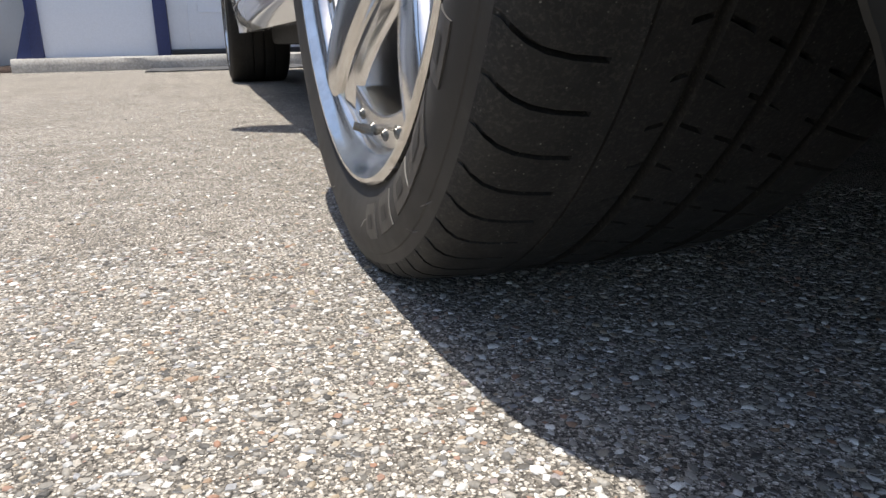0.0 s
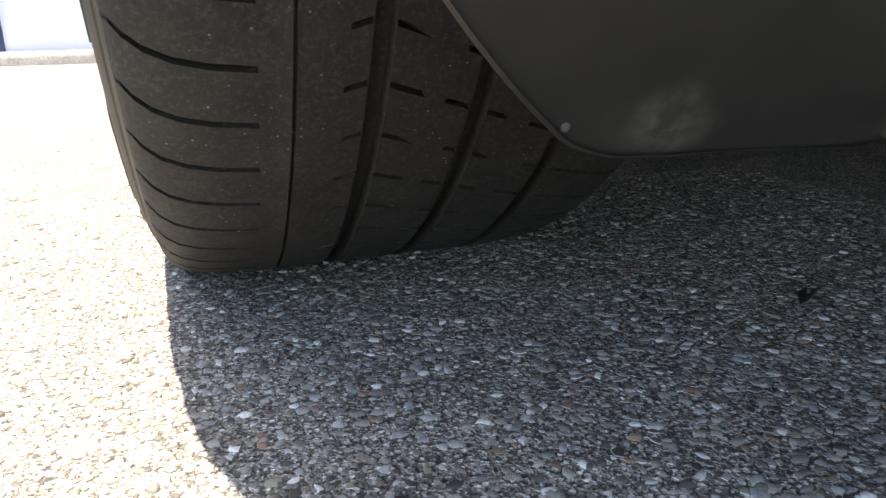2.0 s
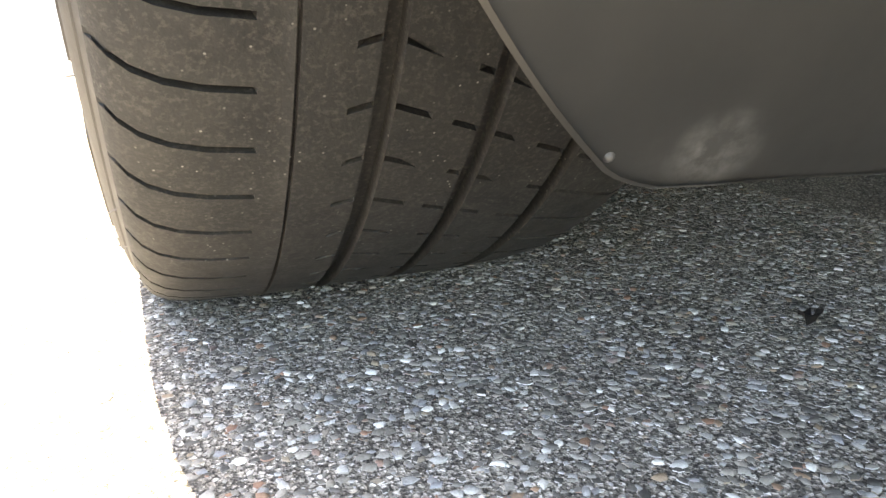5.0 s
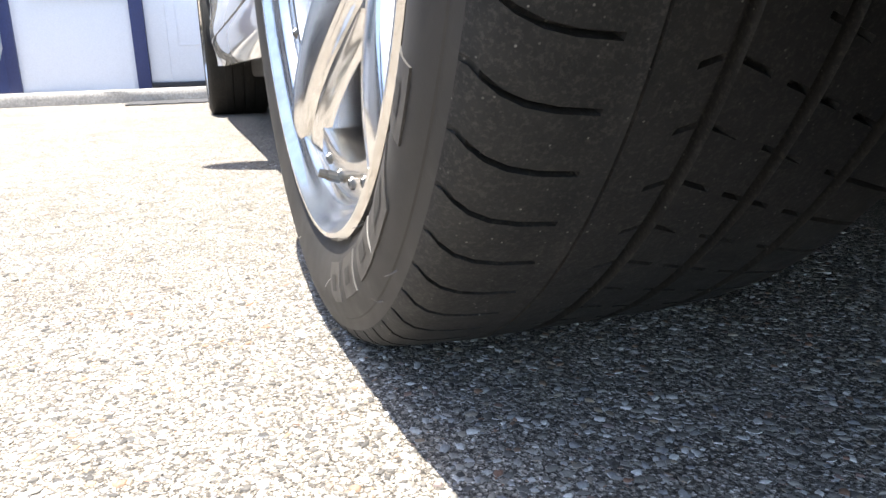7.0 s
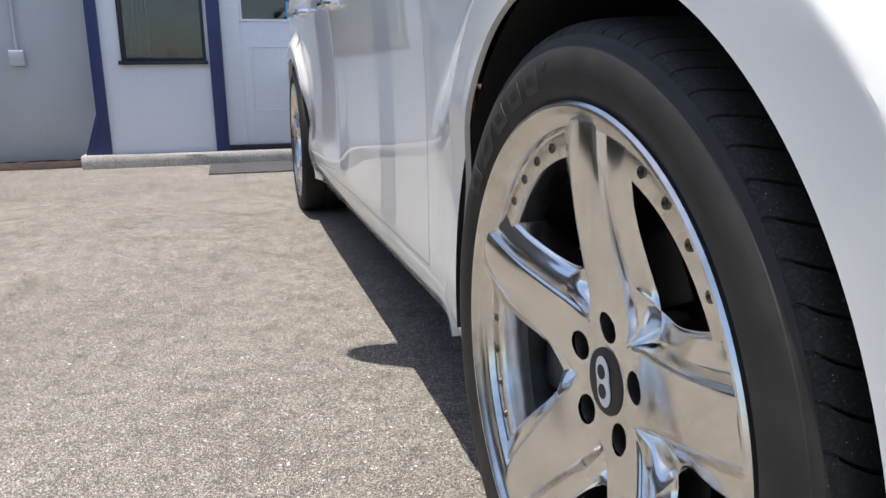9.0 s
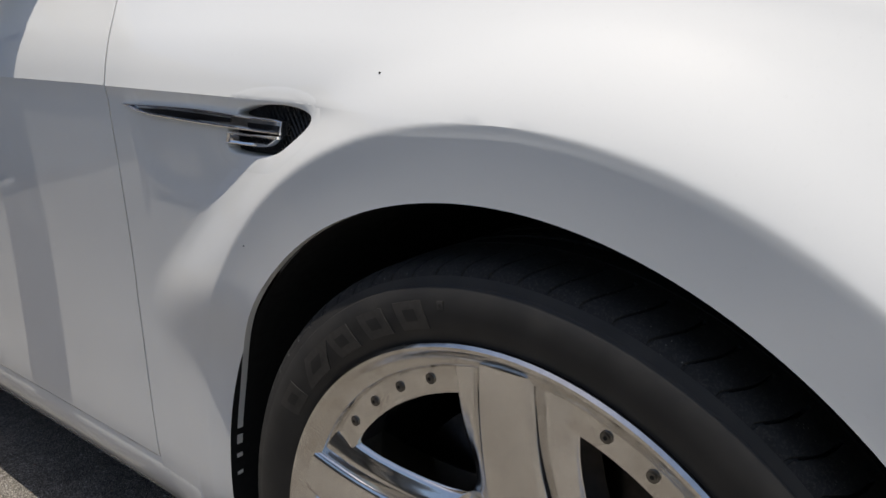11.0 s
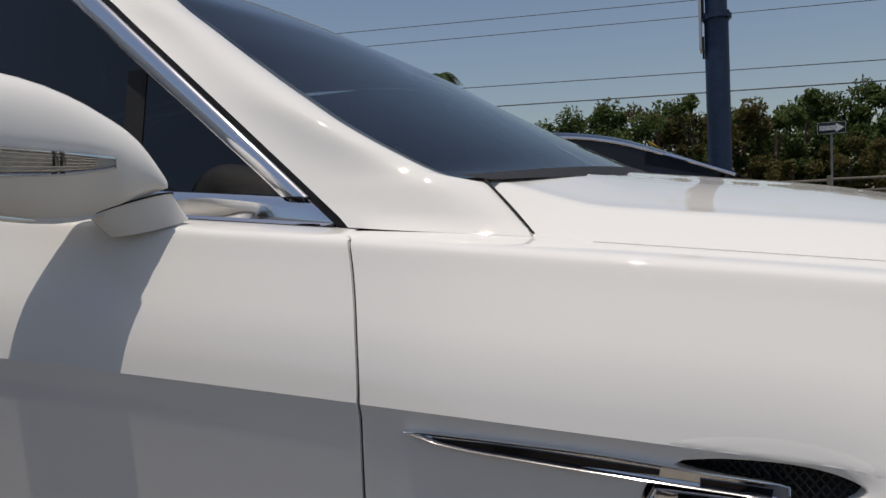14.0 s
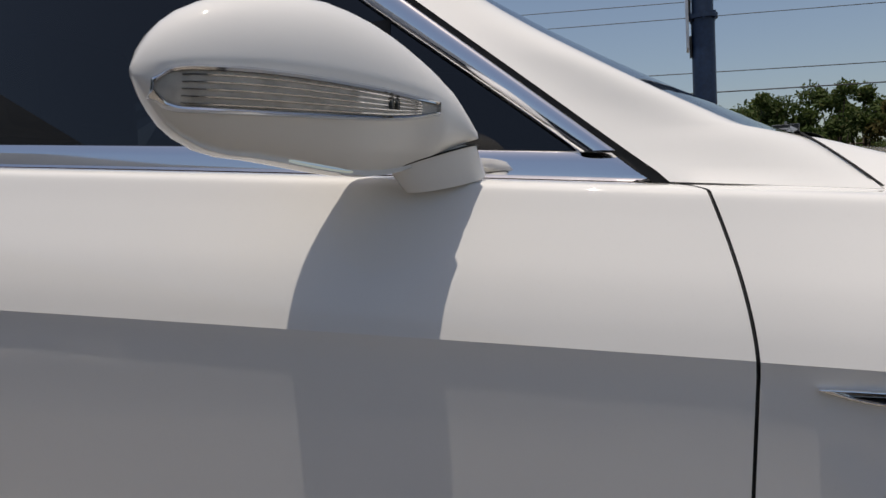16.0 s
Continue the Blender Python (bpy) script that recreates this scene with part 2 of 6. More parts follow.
def box(bm, a, b, bevel=0.0, turn=None):
    """A box from corner a to corner b, its edges rounded by bevel, added to bm."""
    made = bmesh.ops.create_cube(bm, size=1.0)["verts"]
    for v in made:
        v.co = Vector([(a[i] + b[i]) / 2 + v.co[i] * (b[i] - a[i]) for i in range(3)])
    if bevel:
        edges = list({e for v in made for e in v.link_edges})
        made = bmesh.ops.bevel(bm, geom=edges, offset=bevel, segments=2, affect="EDGES", profile=0.6)["verts"]
    if turn is not None:
        bmesh.ops.transform(bm, matrix=turn, verts=list(made))
    return bm


def box_part(name, a, b, mat, parent=None, label="", bevel=0.004, turn=None):
    return part(name, box(bmesh.new(), a, b, bevel, turn), mat, parent, label)


def rod(bm, a, b, r0, r1=None, n=10):
    """A capped, tapered rod from a to b."""
    a, b = Vector(a), Vector(b)
    made = bmesh.ops.create_cone(bm, cap_ends=True, segments=n, radius1=r0, radius2=r0 if r1 is None else r1, depth=(b - a).length)["verts"]
    m = Matrix.Translation((a + b) / 2) @ (b - a).to_track_quat("Z", "Y").to_matrix().to_4x4()
    bmesh.ops.transform(bm, matrix=m, verts=made)
    return bm


def grid(rows, close=False):
    """Vertices and quads of a grid from rows of points of equal length."""
    n = len(rows[0])
    verts = [p for r in rows for p in r]
    faces = []
    for i in range(len(rows) - 1):
        for j in range(n - 1 + close):
            k = (j + 1) % n
            faces.append((i * n + j, i * n + k, (i + 1) * n + k, (i + 1) * n + j))
    return verts, faces


def sheet(name, rows, mat, parent, label="", depth=(0, 0, 0), angle=35, flip=False):
    """A panel from a grid of points, its rim turned back by the vector depth."""
    verts, faces = grid(rows)
    n, m = len(rows[0]), len(rows)
    if any(depth):
        rim = list(range(n)) + [i * n + n - 1 for i in range(1, m)] + [(m - 1) * n + j for j in range(n - 2, -1, -1)] + [i * n for i in range(m - 2, 0, -1)]
        start = len(verts)
        verts = list(verts) + [Vector(verts[k]) + Vector(depth) for k in rim]
        q = len(rim)
        for i in range(q):
            k = (i + 1) % q
            faces.append((rim[k], rim[i], start + i, start + k))
    if flip:
        faces = [f[::-1] for f in faces]
    return solid(name, verts, faces, mat, parent, label, angle)


def revolve(profile, n, x_axis=True, start=0.0, sweep=2 * math.pi):
    """Rows of a surface of revolution about the x axis; the profile holds (x, r)."""
    closed = abs(sweep - 2 * math.pi) < 1e-6
    count = n if closed else n + 1
    return [[(x, -r * math.cos(start + sweep * i / n), r * math.sin(start + sweep * i / n)) for i in range(count)] for x, r in profile], closed


def ring(name, profile, n, mat, parent, label="", at=(0, 0, 0), angle=35):
    rows, closed = revolve(profile, n)
    verts, faces = grid(rows, closed)
    ob = solid(name, verts, faces, mat, parent, label, angle)
    ob.location = at
    return ob


def curve(xs, ys):
    """A smooth function through the points (Catmull-Rom)."""
    def value(x):
        if x <= xs[0]:
            return ys[0]
        if x >= xs[-1]:
            return ys[-1]
        i = max(k for k in range(len(xs) - 1) if xs[k] <= x)
        h = xs[i + 1] - xs[i]
        t = (x - xs[i]) / h
        s0 = (ys[i + 1] - ys[i - 1]) / (xs[i + 1] - xs[i - 1]) if i else (ys[1] - ys[0]) / h
        s1 = (ys[i + 2] - ys[i]) / (xs[i + 2] - xs[i]) if i + 2 < len(xs) else (ys[i + 1] - ys[i]) / h
        return (2 * t**3 - 3 * t**2 + 1) * ys[i] + (t**3 - 2 * t**2 + t) * h * s0 + (3 * t**2 - 2 * t**3) * ys[i + 1] + (t**3 - t**2) * h * s1
    return value


def spline(points, n):
    """n + 1 points on a smooth line through the points."""
    pts = [Vector(p) for p in points]
    d = [0.0]
    for a, b in zip(pts, pts[1:]):
        d.append(d[-1] + (b - a).length)
    axes = [curve(d, [p[k] for p in pts]) for k in range(3)]
    return [Vector([f(d[-1] * i / n) for f in axes]) for i in range(n + 1)]


def tube(name, points, r, mat, parent, label="", n=8, steps=24):
    line = spline(points, steps)
    rows = []
    for i, p in enumerate(line):
        way = (line[min(i + 1, steps)] - line[max(i - 1, 0)]).normalized()
        q = way.to_track_quat("Z", "Y").to_matrix()
        rows.append([p + q @ Vector((r * math.cos(a), r * math.sin(a), 0)) for a in [2 * math.pi * k / n for k in range(n)]])
    verts, faces = grid(rows, True)
    return solid(name, verts, faces, mat, parent, label)


def smooth(a, b, x):
    t = min(1.0, max(0.0, (x - a) / (b - a)))
    return t * t * (3 - 2 * t)


def lerp(a, b, t):
    return a + (b - a) * t


# ---------------------------------------------------------------- ground and house
def build_ground():
    bm = bmesh.new()
    bmesh.ops.create_grid(bm, x_segments=40, y_segments=40, size=400)
    ob = part("ground", bm, ground_mat)
    tagged(ob, "sunlit exposed-aggregate paving with pale pebbles in grey cement", "ground", kind="structure")


def build_pebbles():
    """Pebbles that stand proud of the paving near the wheel."""
    rnd = random.Random(7)
    verts, faces = [], []
    def stone(x, y, r):
        n = rnd.choice((4, 5, 5, 6))
        a0, sx, turn = rnd.random() * 6.3, rnd.uniform(0.62, 1.0), rnd.random() * 6.3
        h = r * rnd.uniform(0.22, 0.42)
        k = len(verts)
        ca, sa = math.cos(turn), math.sin(turn)
        for lift, scale in ((-0.0012, 1.05), (h * 0.6, 0.88), (h, 0.52)):
            for i in range(n):
                a = a0 + 2 * math.pi * i / n
                w = r * scale * (1 + 0.24 * math.sin(2 * a + a0 * 5))
                u, v = w * math.cos(a), w * sx * math.sin(a)
                verts.append((x + u * ca - v * sa, y + u * sa + v * ca, lift + rnd.uniform(-0.08, 0.08) * h))
        for ring_i in (0, 1):
            for i in range(n):
                j = (i + 1) % n
                faces.append((k + ring_i * n + i, k + ring_i * n + j, k + (ring_i + 1) * n + j, k + (ring_i + 1) * n + i))
        faces.append(tuple(k + 2 * n + i for i in range(n)))
    for x0, x1, y0, y1, count, lo, hi in ((-0.45, 0.60, -0.52, 0.10, 52000, 0.0008, 0.0036), (-0.75, 0.30, 0.10, 0.95, 16000, 0.0009, 0.0036), (-1.3, 0.25, 0.95, 2.4, 9000, 0.0013, 0.0040)):
        for _ in range(count):
            r = lo + (hi - lo) * rnd.random() ** 3.0
            stone(rnd.uniform(x0, x1), rnd.uniform(y0, y1), r)
    ob = solid("pebbles", verts, faces, pebble_mat, None, "", 50)
    tagged(ob, "pale, grey and rust-coloured pebbles set in the paving", "gravel", kind="stuff")


wall_white = plain("white_boards", (0.74, 0.75, 0.78), 0.55, 0, 120, 0.04, 1.2, 0.1, 0.0008).m
wall_grey = plain("grey_stucco", (0.50, 0.51, 0.52), 0.85, 0, 180, 0.10, 1.0, 0.5, 0.002).m
navy_trim = plain("navy_trim", (0.024, 0.038, 0.13), 0.45, 0, 90, 0.15, 3, 0.1).m
dark_frame = plain("dark_frame", (0.012, 0.014, 0.022), 0.4, 0, 90, 0.15).m
concrete = plain("pale_concrete", (0.38, 0.36, 0.33), 0.9, 0, 70, 0.22, 4, 0.6, 0.004).m
mat_rubber = plain("worn_mat", (0.055, 0.055, 0.058), 0.9, 0, 260, 0.25, 6, 0.6, 0.003).m
mulch_mat = plain("dark_mulch", (0.035, 0.016, 0.010), 0.95, 0, 60, 0.5, 8, 0.8, 0.01).m
curtain_mat = plain("pale_curtain", (0.70, 0.72, 0.74), 0.9, 0, 20, 0.06).m
sticker_blue = plain("blue_sticker", (0.10, 0.42, 0.78), 0.5, 0, 60, 0.1).m
room_mat = plain("dim_room", (0.16, 0.165, 0.17), 0.9, 0, 5, 0.3, 0.9).m
FY = 5.335


def build_house():
    def setting(ob, label):
        return tagged(ob, label, kind="structure")
    # left stretch of wall, set back behind a bed
    setting(box_part("wall_left", (-9, 5.56, -0.1), (-1.235, 5.70, 3.3), wall_grey), "grey stucco wall in the shade")
    setting(box_part("wall_return", (-1.262, FY + 0.05, 0.02), (-1.2352, 5.559, 3.3), wall_grey), "grey stucco return of the wall")
    # white bay with its window
    x0, x1, z0 = -1.182, -0.428, 0.097
    wx0, wx1, wz0, wz1 = -1.05, -0.452, 0.778, 1.95
    wall = box_part("wall_bay", (x0, FY + 0.012, z0), (wx0, FY + 0.10, 2.6), wall_white, bevel=0)
    setting(wall, "white painted panel beside the door")
    for a, b in (((wx1, FY + 0.012, z0), (x1, FY + 0.10, 2.6)), ((wx0, FY + 0.012, z0), (wx1, FY + 0.10, wz0)), ((wx0, FY + 0.012, wz1), (wx1, FY + 0.10, 2.6))):
        ob = box_part("panel", a, b, wall_white, wall, bevel=0)
    setting(box_part("wall_over", (-1.262, FY, 2.6), (6.5, FY + 0.12, 3.3), wall_white), "white painted band above door and window")
    setting(box_part("wall_right", (0.66, FY + 0.01, 0.02), (6.5, FY + 0.12, 2.599), wall_white), "white painted wall beyond the door")
    # rooms behind the panes are closed, dim boxes
    room = box_part("room_back", (-1.2, 6.6, 0), (1.0, 6.7, 2.6), room_mat)
    setting(room, "dim back wall of the office")
    setting(box_part("room_floor", (-1.2, 5.5, 0.02), (1.0, 6.6, 0.09), room_mat), "dim office floor")
    setting(box_part("room_ceiling", (-1.2, 5.46, 2.6), (1.0, 6.6, 2.68), room_mat), "dim office ceiling")
    # blue posts
    for px0, px1, name in ((-1.262, -1.182, "post"), (-0.428, -0.336, "post")):
        setting(box_part("trim_post", (px0, FY - 0.015, z0 - 0.01), (px1, FY + 0.05, 2.6), navy_trim), "navy blue painted timber post")
    bm = bmesh.new()
    pts = [(-1.262, 0.40), (-1.262, 0.09), (-1.365, 0.09)]
    f0 = [bm.verts.new((x, FY - 0.012, z)) for x, z in pts]
    f1 = [bm.verts.new((x, FY + 0.04, z)) for x, z in pts]
    bm.faces.new(f0)
    bm.faces.new(f1[::-1])
    for i in range(3):
        bm.faces.new((f0[i], f1[i], f1[(i + 1) % 3], f0[(i + 1) % 3]))
    setting(part("trim_bracket", bm, navy_trim), "navy blue wedge at the foot of the post")
    # window
    win = new("window_1")
    win.location = (wx0, FY, wz0)
    setting(win, "office window in a dark frame with a pale curtain")
    def wpart(name, a, b, mat, label="", bevel=0.003):
        ob = box_part(name, [a[i] - win.location[i] for i in range(3)], [b[i] - win.location[i] for i in range(3)], mat, win, label, bevel)
        return ob
    wpart("window_sill", (wx0 - 0.02, FY - 0.03, wz0 - 0.028), (wx1 + 0.012, FY + 0.011, wz0), dark_frame)
    wpart("window_frame", (wx0, FY - 0.004, wz0 + 0.001), (wx0 + 0.03, FY + 0.06, wz1), dark_frame)
    wpart("window_frame", (wx1 - 0.024, FY - 0.004, wz0 + 0.001), (wx1, FY + 0.06, wz1), dark_frame)
    wpart("window_frame", (wx0 + 0.03, FY - 0.004, wz0 + 0.001), (wx1 - 0.024, FY + 0.05, wz0 + 0.022), dark_frame)
    wpart("pane", (wx0 + 0.03, FY + 0.03, wz0 + 0.022), (wx1 - 0.024, FY + 0.034, wz1), house_glass, bevel=0)
    rows = []
    for k in range(2):
        rows.append([(wx0 + 0.035 + 0.16 * i / 24 - win.location.x, FY + 0.10 + 0.012 * math.sin(i * 1.3) - FY, (0.04 if k == 0 else 1.15)) for i in range(25)])
    sheet("curtain", rows, curtain_mat, win, "pale hanging curtain", (0, 0.003, 0))
    bm = bmesh.new()
    box(bm, (0.31, 0.11, 0.03), (0.385, 0.16, 0.075), 0.01)
    rod(bm, (0.35, 0.135, 0.075), (0.33, 0.135, 0.10), 0.012)
    part("handset", bm, black_plastic, win, "small black object behind the pane")
    # door
    door = new("door_1")
    door.location = (-0.334, FY, 0.115)
    setting(door, "white panelled door with a large upper pane")
    def dpart(name, a, b, mat, label="", bevel=0.003):
        return box_part(name, [a[i] - door.location[i] for i in range(3)], [b[i] - door.location[i] for i in range(3)], mat, door, label, bevel)
    gx0, gx1, gz0, gz1 = -0.19, 0.50, 1.065, 1.95
    dpart("stile", (-0.332, FY + 0.02, 0.135), (gx0, FY + 0.065, 2.12), wall_white)
    dpart("stile", (gx1, FY + 0.02, 0.135), (0.62, FY + 0.065, 2.12), wall_white)
    dpart("lower_panel", (gx0, FY + 0.02, 0.135), (gx1, FY + 0.065, gz0), wall_white)
    dpart("top_rail", (gx0, FY + 0.02, gz1), (gx1, FY + 0.065, 2.12), wall_white)
    for z in (0.40, 0.88):
        dpart("moulding", (gx0 + 0.07, FY + 0.013, z - 0.006), (gx1 - 0.07, FY + 0.0198, z + 0.006), wall_white)
    for x in (gx0 + 0.07, gx1 - 0.07):
        dpart("moulding", (x - 0.006, FY + 0.013, 0.4065), (x + 0.006, FY + 0.0198, 0.8735), wall_white)
    for a, b in (((gx0, gz0), (gx1, gz0 + 0.02)), ((gx0, gz0 + 0.02), (gx0 + 0.02, gz1))):
        dpart("glazing_bead", (a[0], FY + 0.012, a[1]), (b[0], FY + 0.0195, b[1]), wall_white)
    dpart("pane", (gx0 + 0.001, FY + 0.04, gz0 + 0.001), (gx1 - 0.001, FY + 0.044, gz1 - 0.001), house_glass, bevel=0)
    dpart("sticker", (0.165, FY + 0.034, 1.085), (0.36, FY + 0.036, 1.215), sticker_blue, "light blue notice on the pane", 0)
    dpart("threshold", (-0.332, FY - 0.01, 0.098), (0.655, FY + 0.07, 0.1345), dark_frame, "dark metal threshold")
    dpart("frame", (0.6205, FY - 0.005, 0.135), (0.655, FY + 0.07, 2.2), wall_white)
    dpart("frame", (-0.332, FY - 0.005, 2.1205), (0.62, FY + 0.07, 2.2), wall_white)
    # step along the front
    bm = bmesh.new()
    n = 60
    rnd = random.Random(3)
    rows = []
    for i in range(n + 1):
        x = lerp(-1.385, 6.5, i / n)
        j = lambda s: rnd.uniform(-s, s)
        rows.append([(x, FY - 0.10 + j(0.003), -0.05), (x, FY - 0.10 + j(0.004), 0.05), (x, FY - 0.094 + j(0.003), 0.084 + j(0.003)), (x, FY - 0.082, 0.096 + j(0.0015)), (x, FY + 0.25, 0.097)])
    ob = sheet("kerb", rows, concrete, None, "", (0, 0, -0.05), 40, True)
    setting(ob, "chipped pale concrete step along the wall")
    # bed
    verts, faces = [], []
    rows = []
    for i in range(90):
        x = lerp(-6.0, -1.39, i / 89)
        rows.append([(x, 5.37 + 0.2 * j / 8 + rnd.uniform(-0.01, 0.01), 0.004 + (0.028 + rnd.uniform(0, 0.02)) * (1 if 0 < j else 0)) for j in range(9)])
    ob = sheet("mulch_bed", rows, mulch_mat, None, "", (0, 0, 0), 80, True)
    tagged(ob, "dark brown mulch at the foot of the wall", "mulch", kind="stuff")
    # mat
    rows = []
    for i in range(40):
        y = lerp(4.59, 5.228, i / 39)
        rows.append([(lerp(-0.478, 0.92, k / 60), y, 0.008 + 0.002 * math.sin(k * 0.9 + i * 0.5) + rnd.uniform(-0.0008, 0.0008)) for k in range(61)])
    ob = sheet("door_mat", rows, mat_rubber, None, "", (0, 0, -0.007))
    tagged(ob, "flat dark grey rubber mat before the door step", "mat")
    # conduit on the grey wall
    con = empty("conduit", -1.78, 5.55, 0.62, "grey conduit with a box on the stucco wall", "conduit")
    bm = bmesh.new()
    rod(bm, (0, -0.012, 0.24), (0, -0.012, 1.9), 0.011)
    part("pipe", bm, wall_grey, con)
    bm = bmesh.new()
    box(bm, (-0.05, -0.05, 0.13), (0.05, 0.009, 0.24), 0.008)
    part("box", bm, wall_grey, con)


# ---------------------------------------------------------------- the white car
CX = 0.985            # middle of the car
HUB = 0.3426          # height of the wheel centres
WHEEL_Y = -0.0085     # front axle
REAR = 3.066          # rear axle
ARCH_Y, ARCH_Z, ARCH_R, CREST = 0.005, 0.335, 0.40, 0.46


def crease_z(y):
    return 0.7955 + 0.0655 * y - 0.0035 * y * y


def shoulder_z(y):
    if y > 0:
        return 0.926 + 0.098 * y - 0.006 * y * y
    if y > -0.08:
        return 0.926 + 0.098 * y - 0.70 * y * y
    if y > -0.35:
        return 0.9137 + 0.210 * (y + 0.08)
    return 0.857 + 0.21 * (y + 0.35) + 0.07 * min(0.52, -0.35 - y) ** 2


def shoulder_x(y):
    return 0.142 + 0.026 * smooth(0.64, 0.46, y) if y < 0.64 else 0.142


low_door = curve([0, 0.012, 0.04, 0.10, 0.25, 0.40, 0.47, 0.52, 0.57, 0.62], [0, 0.0027, 0.0045, 0.0086, 0.0160, 0.0172, 0.0165, 0.0170, 0.0240, 0.055])


def soft_min(a, b, k):
    h = max(0.0, k - abs(a - b)) / k
    return min(a, b) - h * h * k * 0.25


# rise of the side from crease or crest to the rounded shoulder edge and its narrow ledge
door_rise = curve([0, 0.19, 0.40, 0.61, 0.80, 0.90, 0.945, 0.970, 0.985, 1.0], [0, 0.058, 0.150, 0.275, 0.392, 0.450, 0.485, 0.540, 0.650, 1.0])
wing_rise = curve([0, 0.10, 0.25, 0.45, 0.65, 0.80, 0.92, 0.962, 0.978, 0.989, 1.0], [0, 0.020, 0.080, 0.185, 0.305, 0.390, 0.450, 0.490, 0.570, 0.720, 1.0])
SCALLOP = [(0.565, 0.815), (0.556, 0.751), (0.532, 0.722), (0.469, 0.696), (0.408, 0.690), (0.364, 0.701), (0.31, 0.731), (0.25, 0.758), (0.20, 0.782), (0.175, 0.815)]


def scallop(y, z):
    """0 outside the dished field round the vent, 1 inside it."""
    if not (0.17 < y < 0.57 and 0.68 < z < 0.83):
        return 0.0
    d = 1.0
    for (y0, z0), (y1, z1) in zip(SCALLOP, SCALLOP[1:]):
        ly, lz = y1 - y0, z1 - z0
        ln = math.hypot(ly, lz)
        t = min(1.0, max(0.0, ((y - y0) * ly + (z - z0) * lz) / ln**2))
        dd = math.hypot(y - y0 - t * ly, z - z0 - t * lz)
        d = min(d, dd)
    return smooth(0.0, 0.034, d) if inside((y, z), SCALLOP) else 0.0


def plan_in(y):
    return 0.9 * (-0.15 - y) ** 2 if y < -0.15 else 0.0


def inside(p, poly):
    hit = False
    for (x0, y0), (x1, y1) in zip(poly, poly[1:] + poly[:1]):
        if (y0 > p[1]) != (y1 > p[1]) and p[0] < (x1 - x0) * (p[1] - y0) / (y1 - y0) + x0:
            hit = not hit
    return hit


def flank(y, z):
    """The x of the car's side at y, z."""
    xs, zs = shoulder_x(y), shoulder_z(y)
    zc = crease_z(y)
    # with crease (doors)
    if z >= zc:
        xa = 0.021 + (xs - 0.021) * door_rise(min(1.0, (z - zc) / (zs - zc)))
    else:
        low = (zc - z) * (min(1.0, 0.523 / (zc - 0.31)) if y > 0.6 else 1.0)
        xa = 0.021 + low_door(low) - 0.011 * smooth(0.9, 2.4, y) * math.exp(-((low - 0.50) / 0.05) ** 2)
    # without (over the wheel)
    z0 = 0.785
    if y < 0.0:
        z0 = min(0.785, max(0.46, ARCH_Z + math.sqrt(max(0.0, CREST**2 - y * y)) - 0.01))
    if z >= z0:
        xb = -0.002 + (xs + 0.002) * wing_rise(min(1.0, (z - z0) / (zs - z0)))
    else:
        xb = -0.002 + 0.08 * (z0 - z)
    x = lerp(xb, xa, smooth(0.06, 0.24, y))
    x += 0.0022 * scallop(y, z) * smooth(zc, zc - 0.02, z)
    for ay in (ARCH_Y, REAR):
        r = math.hypot(y - ay, z - ARCH_Z)
        if r < 0.75:
            d = abs(r - CREST)
            if r >= CREST:
                fade = smooth(0.02, 0.38, y - ay)
                if ay == REAR:
                    fade = max(fade, smooth(-0.12, -0.40, y - ay))
                soft = lerp(1.0, 0.20, fade * smooth(0.86, 0.52, z))
                xf = -0.005 + (d * 0.42 + 4.5 * d * d) * soft
            else:
                xf = -0.005 + d * 0.13 - 0.85 * min(d, 0.07) ** 2
            xf += (0.016 + 0.030 * smooth(0.62, 0.45, z)) * smooth(0.12, 0.42, y - ay)
            if ay == REAR:
                xf += (0.016 + 0.030 * smooth(0.62, 0.45, z)) * smooth(-0.10, -0.42, y - ay)
            x = soft_min(x, xf, 0.006 + 0.016 * smooth(0.0, 0.35, y - ay))
    if z < 0.33 and y < 0.5:
        x += 0.9 * (0.33 - z) ** 2
    # nose and tail draw in
    if y < -0.15:
        x += lerp(1.4 * max(0.0, -0.37 - y) ** 2, plan_in(y), min(1.0, max(0.0, (z - 0.66) / (zs - 0.66))) ** 1.5)
    if y > 3.3:
        x += 0.28 * (y - 3.3) ** 2
    return x


UPPER = [0.85 * i / 16 for i in range(17)] + [0.885, 0.91, 0.93, 0.945, 0.958, 0.97, 0.98, 0.99, 1.0]


def mirrored(ob, parent):
    """The same panel on the far side."""
    me = ob.data
    verts = [(2 * CX - v.co.x, v.co.y, v.co.z) for v in me.vertices]
    faces = [tuple(p.vertices)[::-1] for p in me.polygons]
    return solid(ob.name.split(".")[0], verts, faces, me.materials[0], parent)


def arch_bottom(y, ay, below):
    d = ARCH_R**2 - (y - ay) ** 2
    return ARCH_Z + math.sqrt(d) if d > 0 else below(y)


def door_cut(z):
    """y of the gap between fender and front door."""
    return 0.5965 + 0.034 * (max(0.0, z - 0.83) / 0.152) ** 1.6 + 0.026 * smooth(0.979, 0.990, z) + min(0.015, 0.055 * max(0.0, 0.82 - z)) - 0.008 * smooth(0.45, 0.25, z)


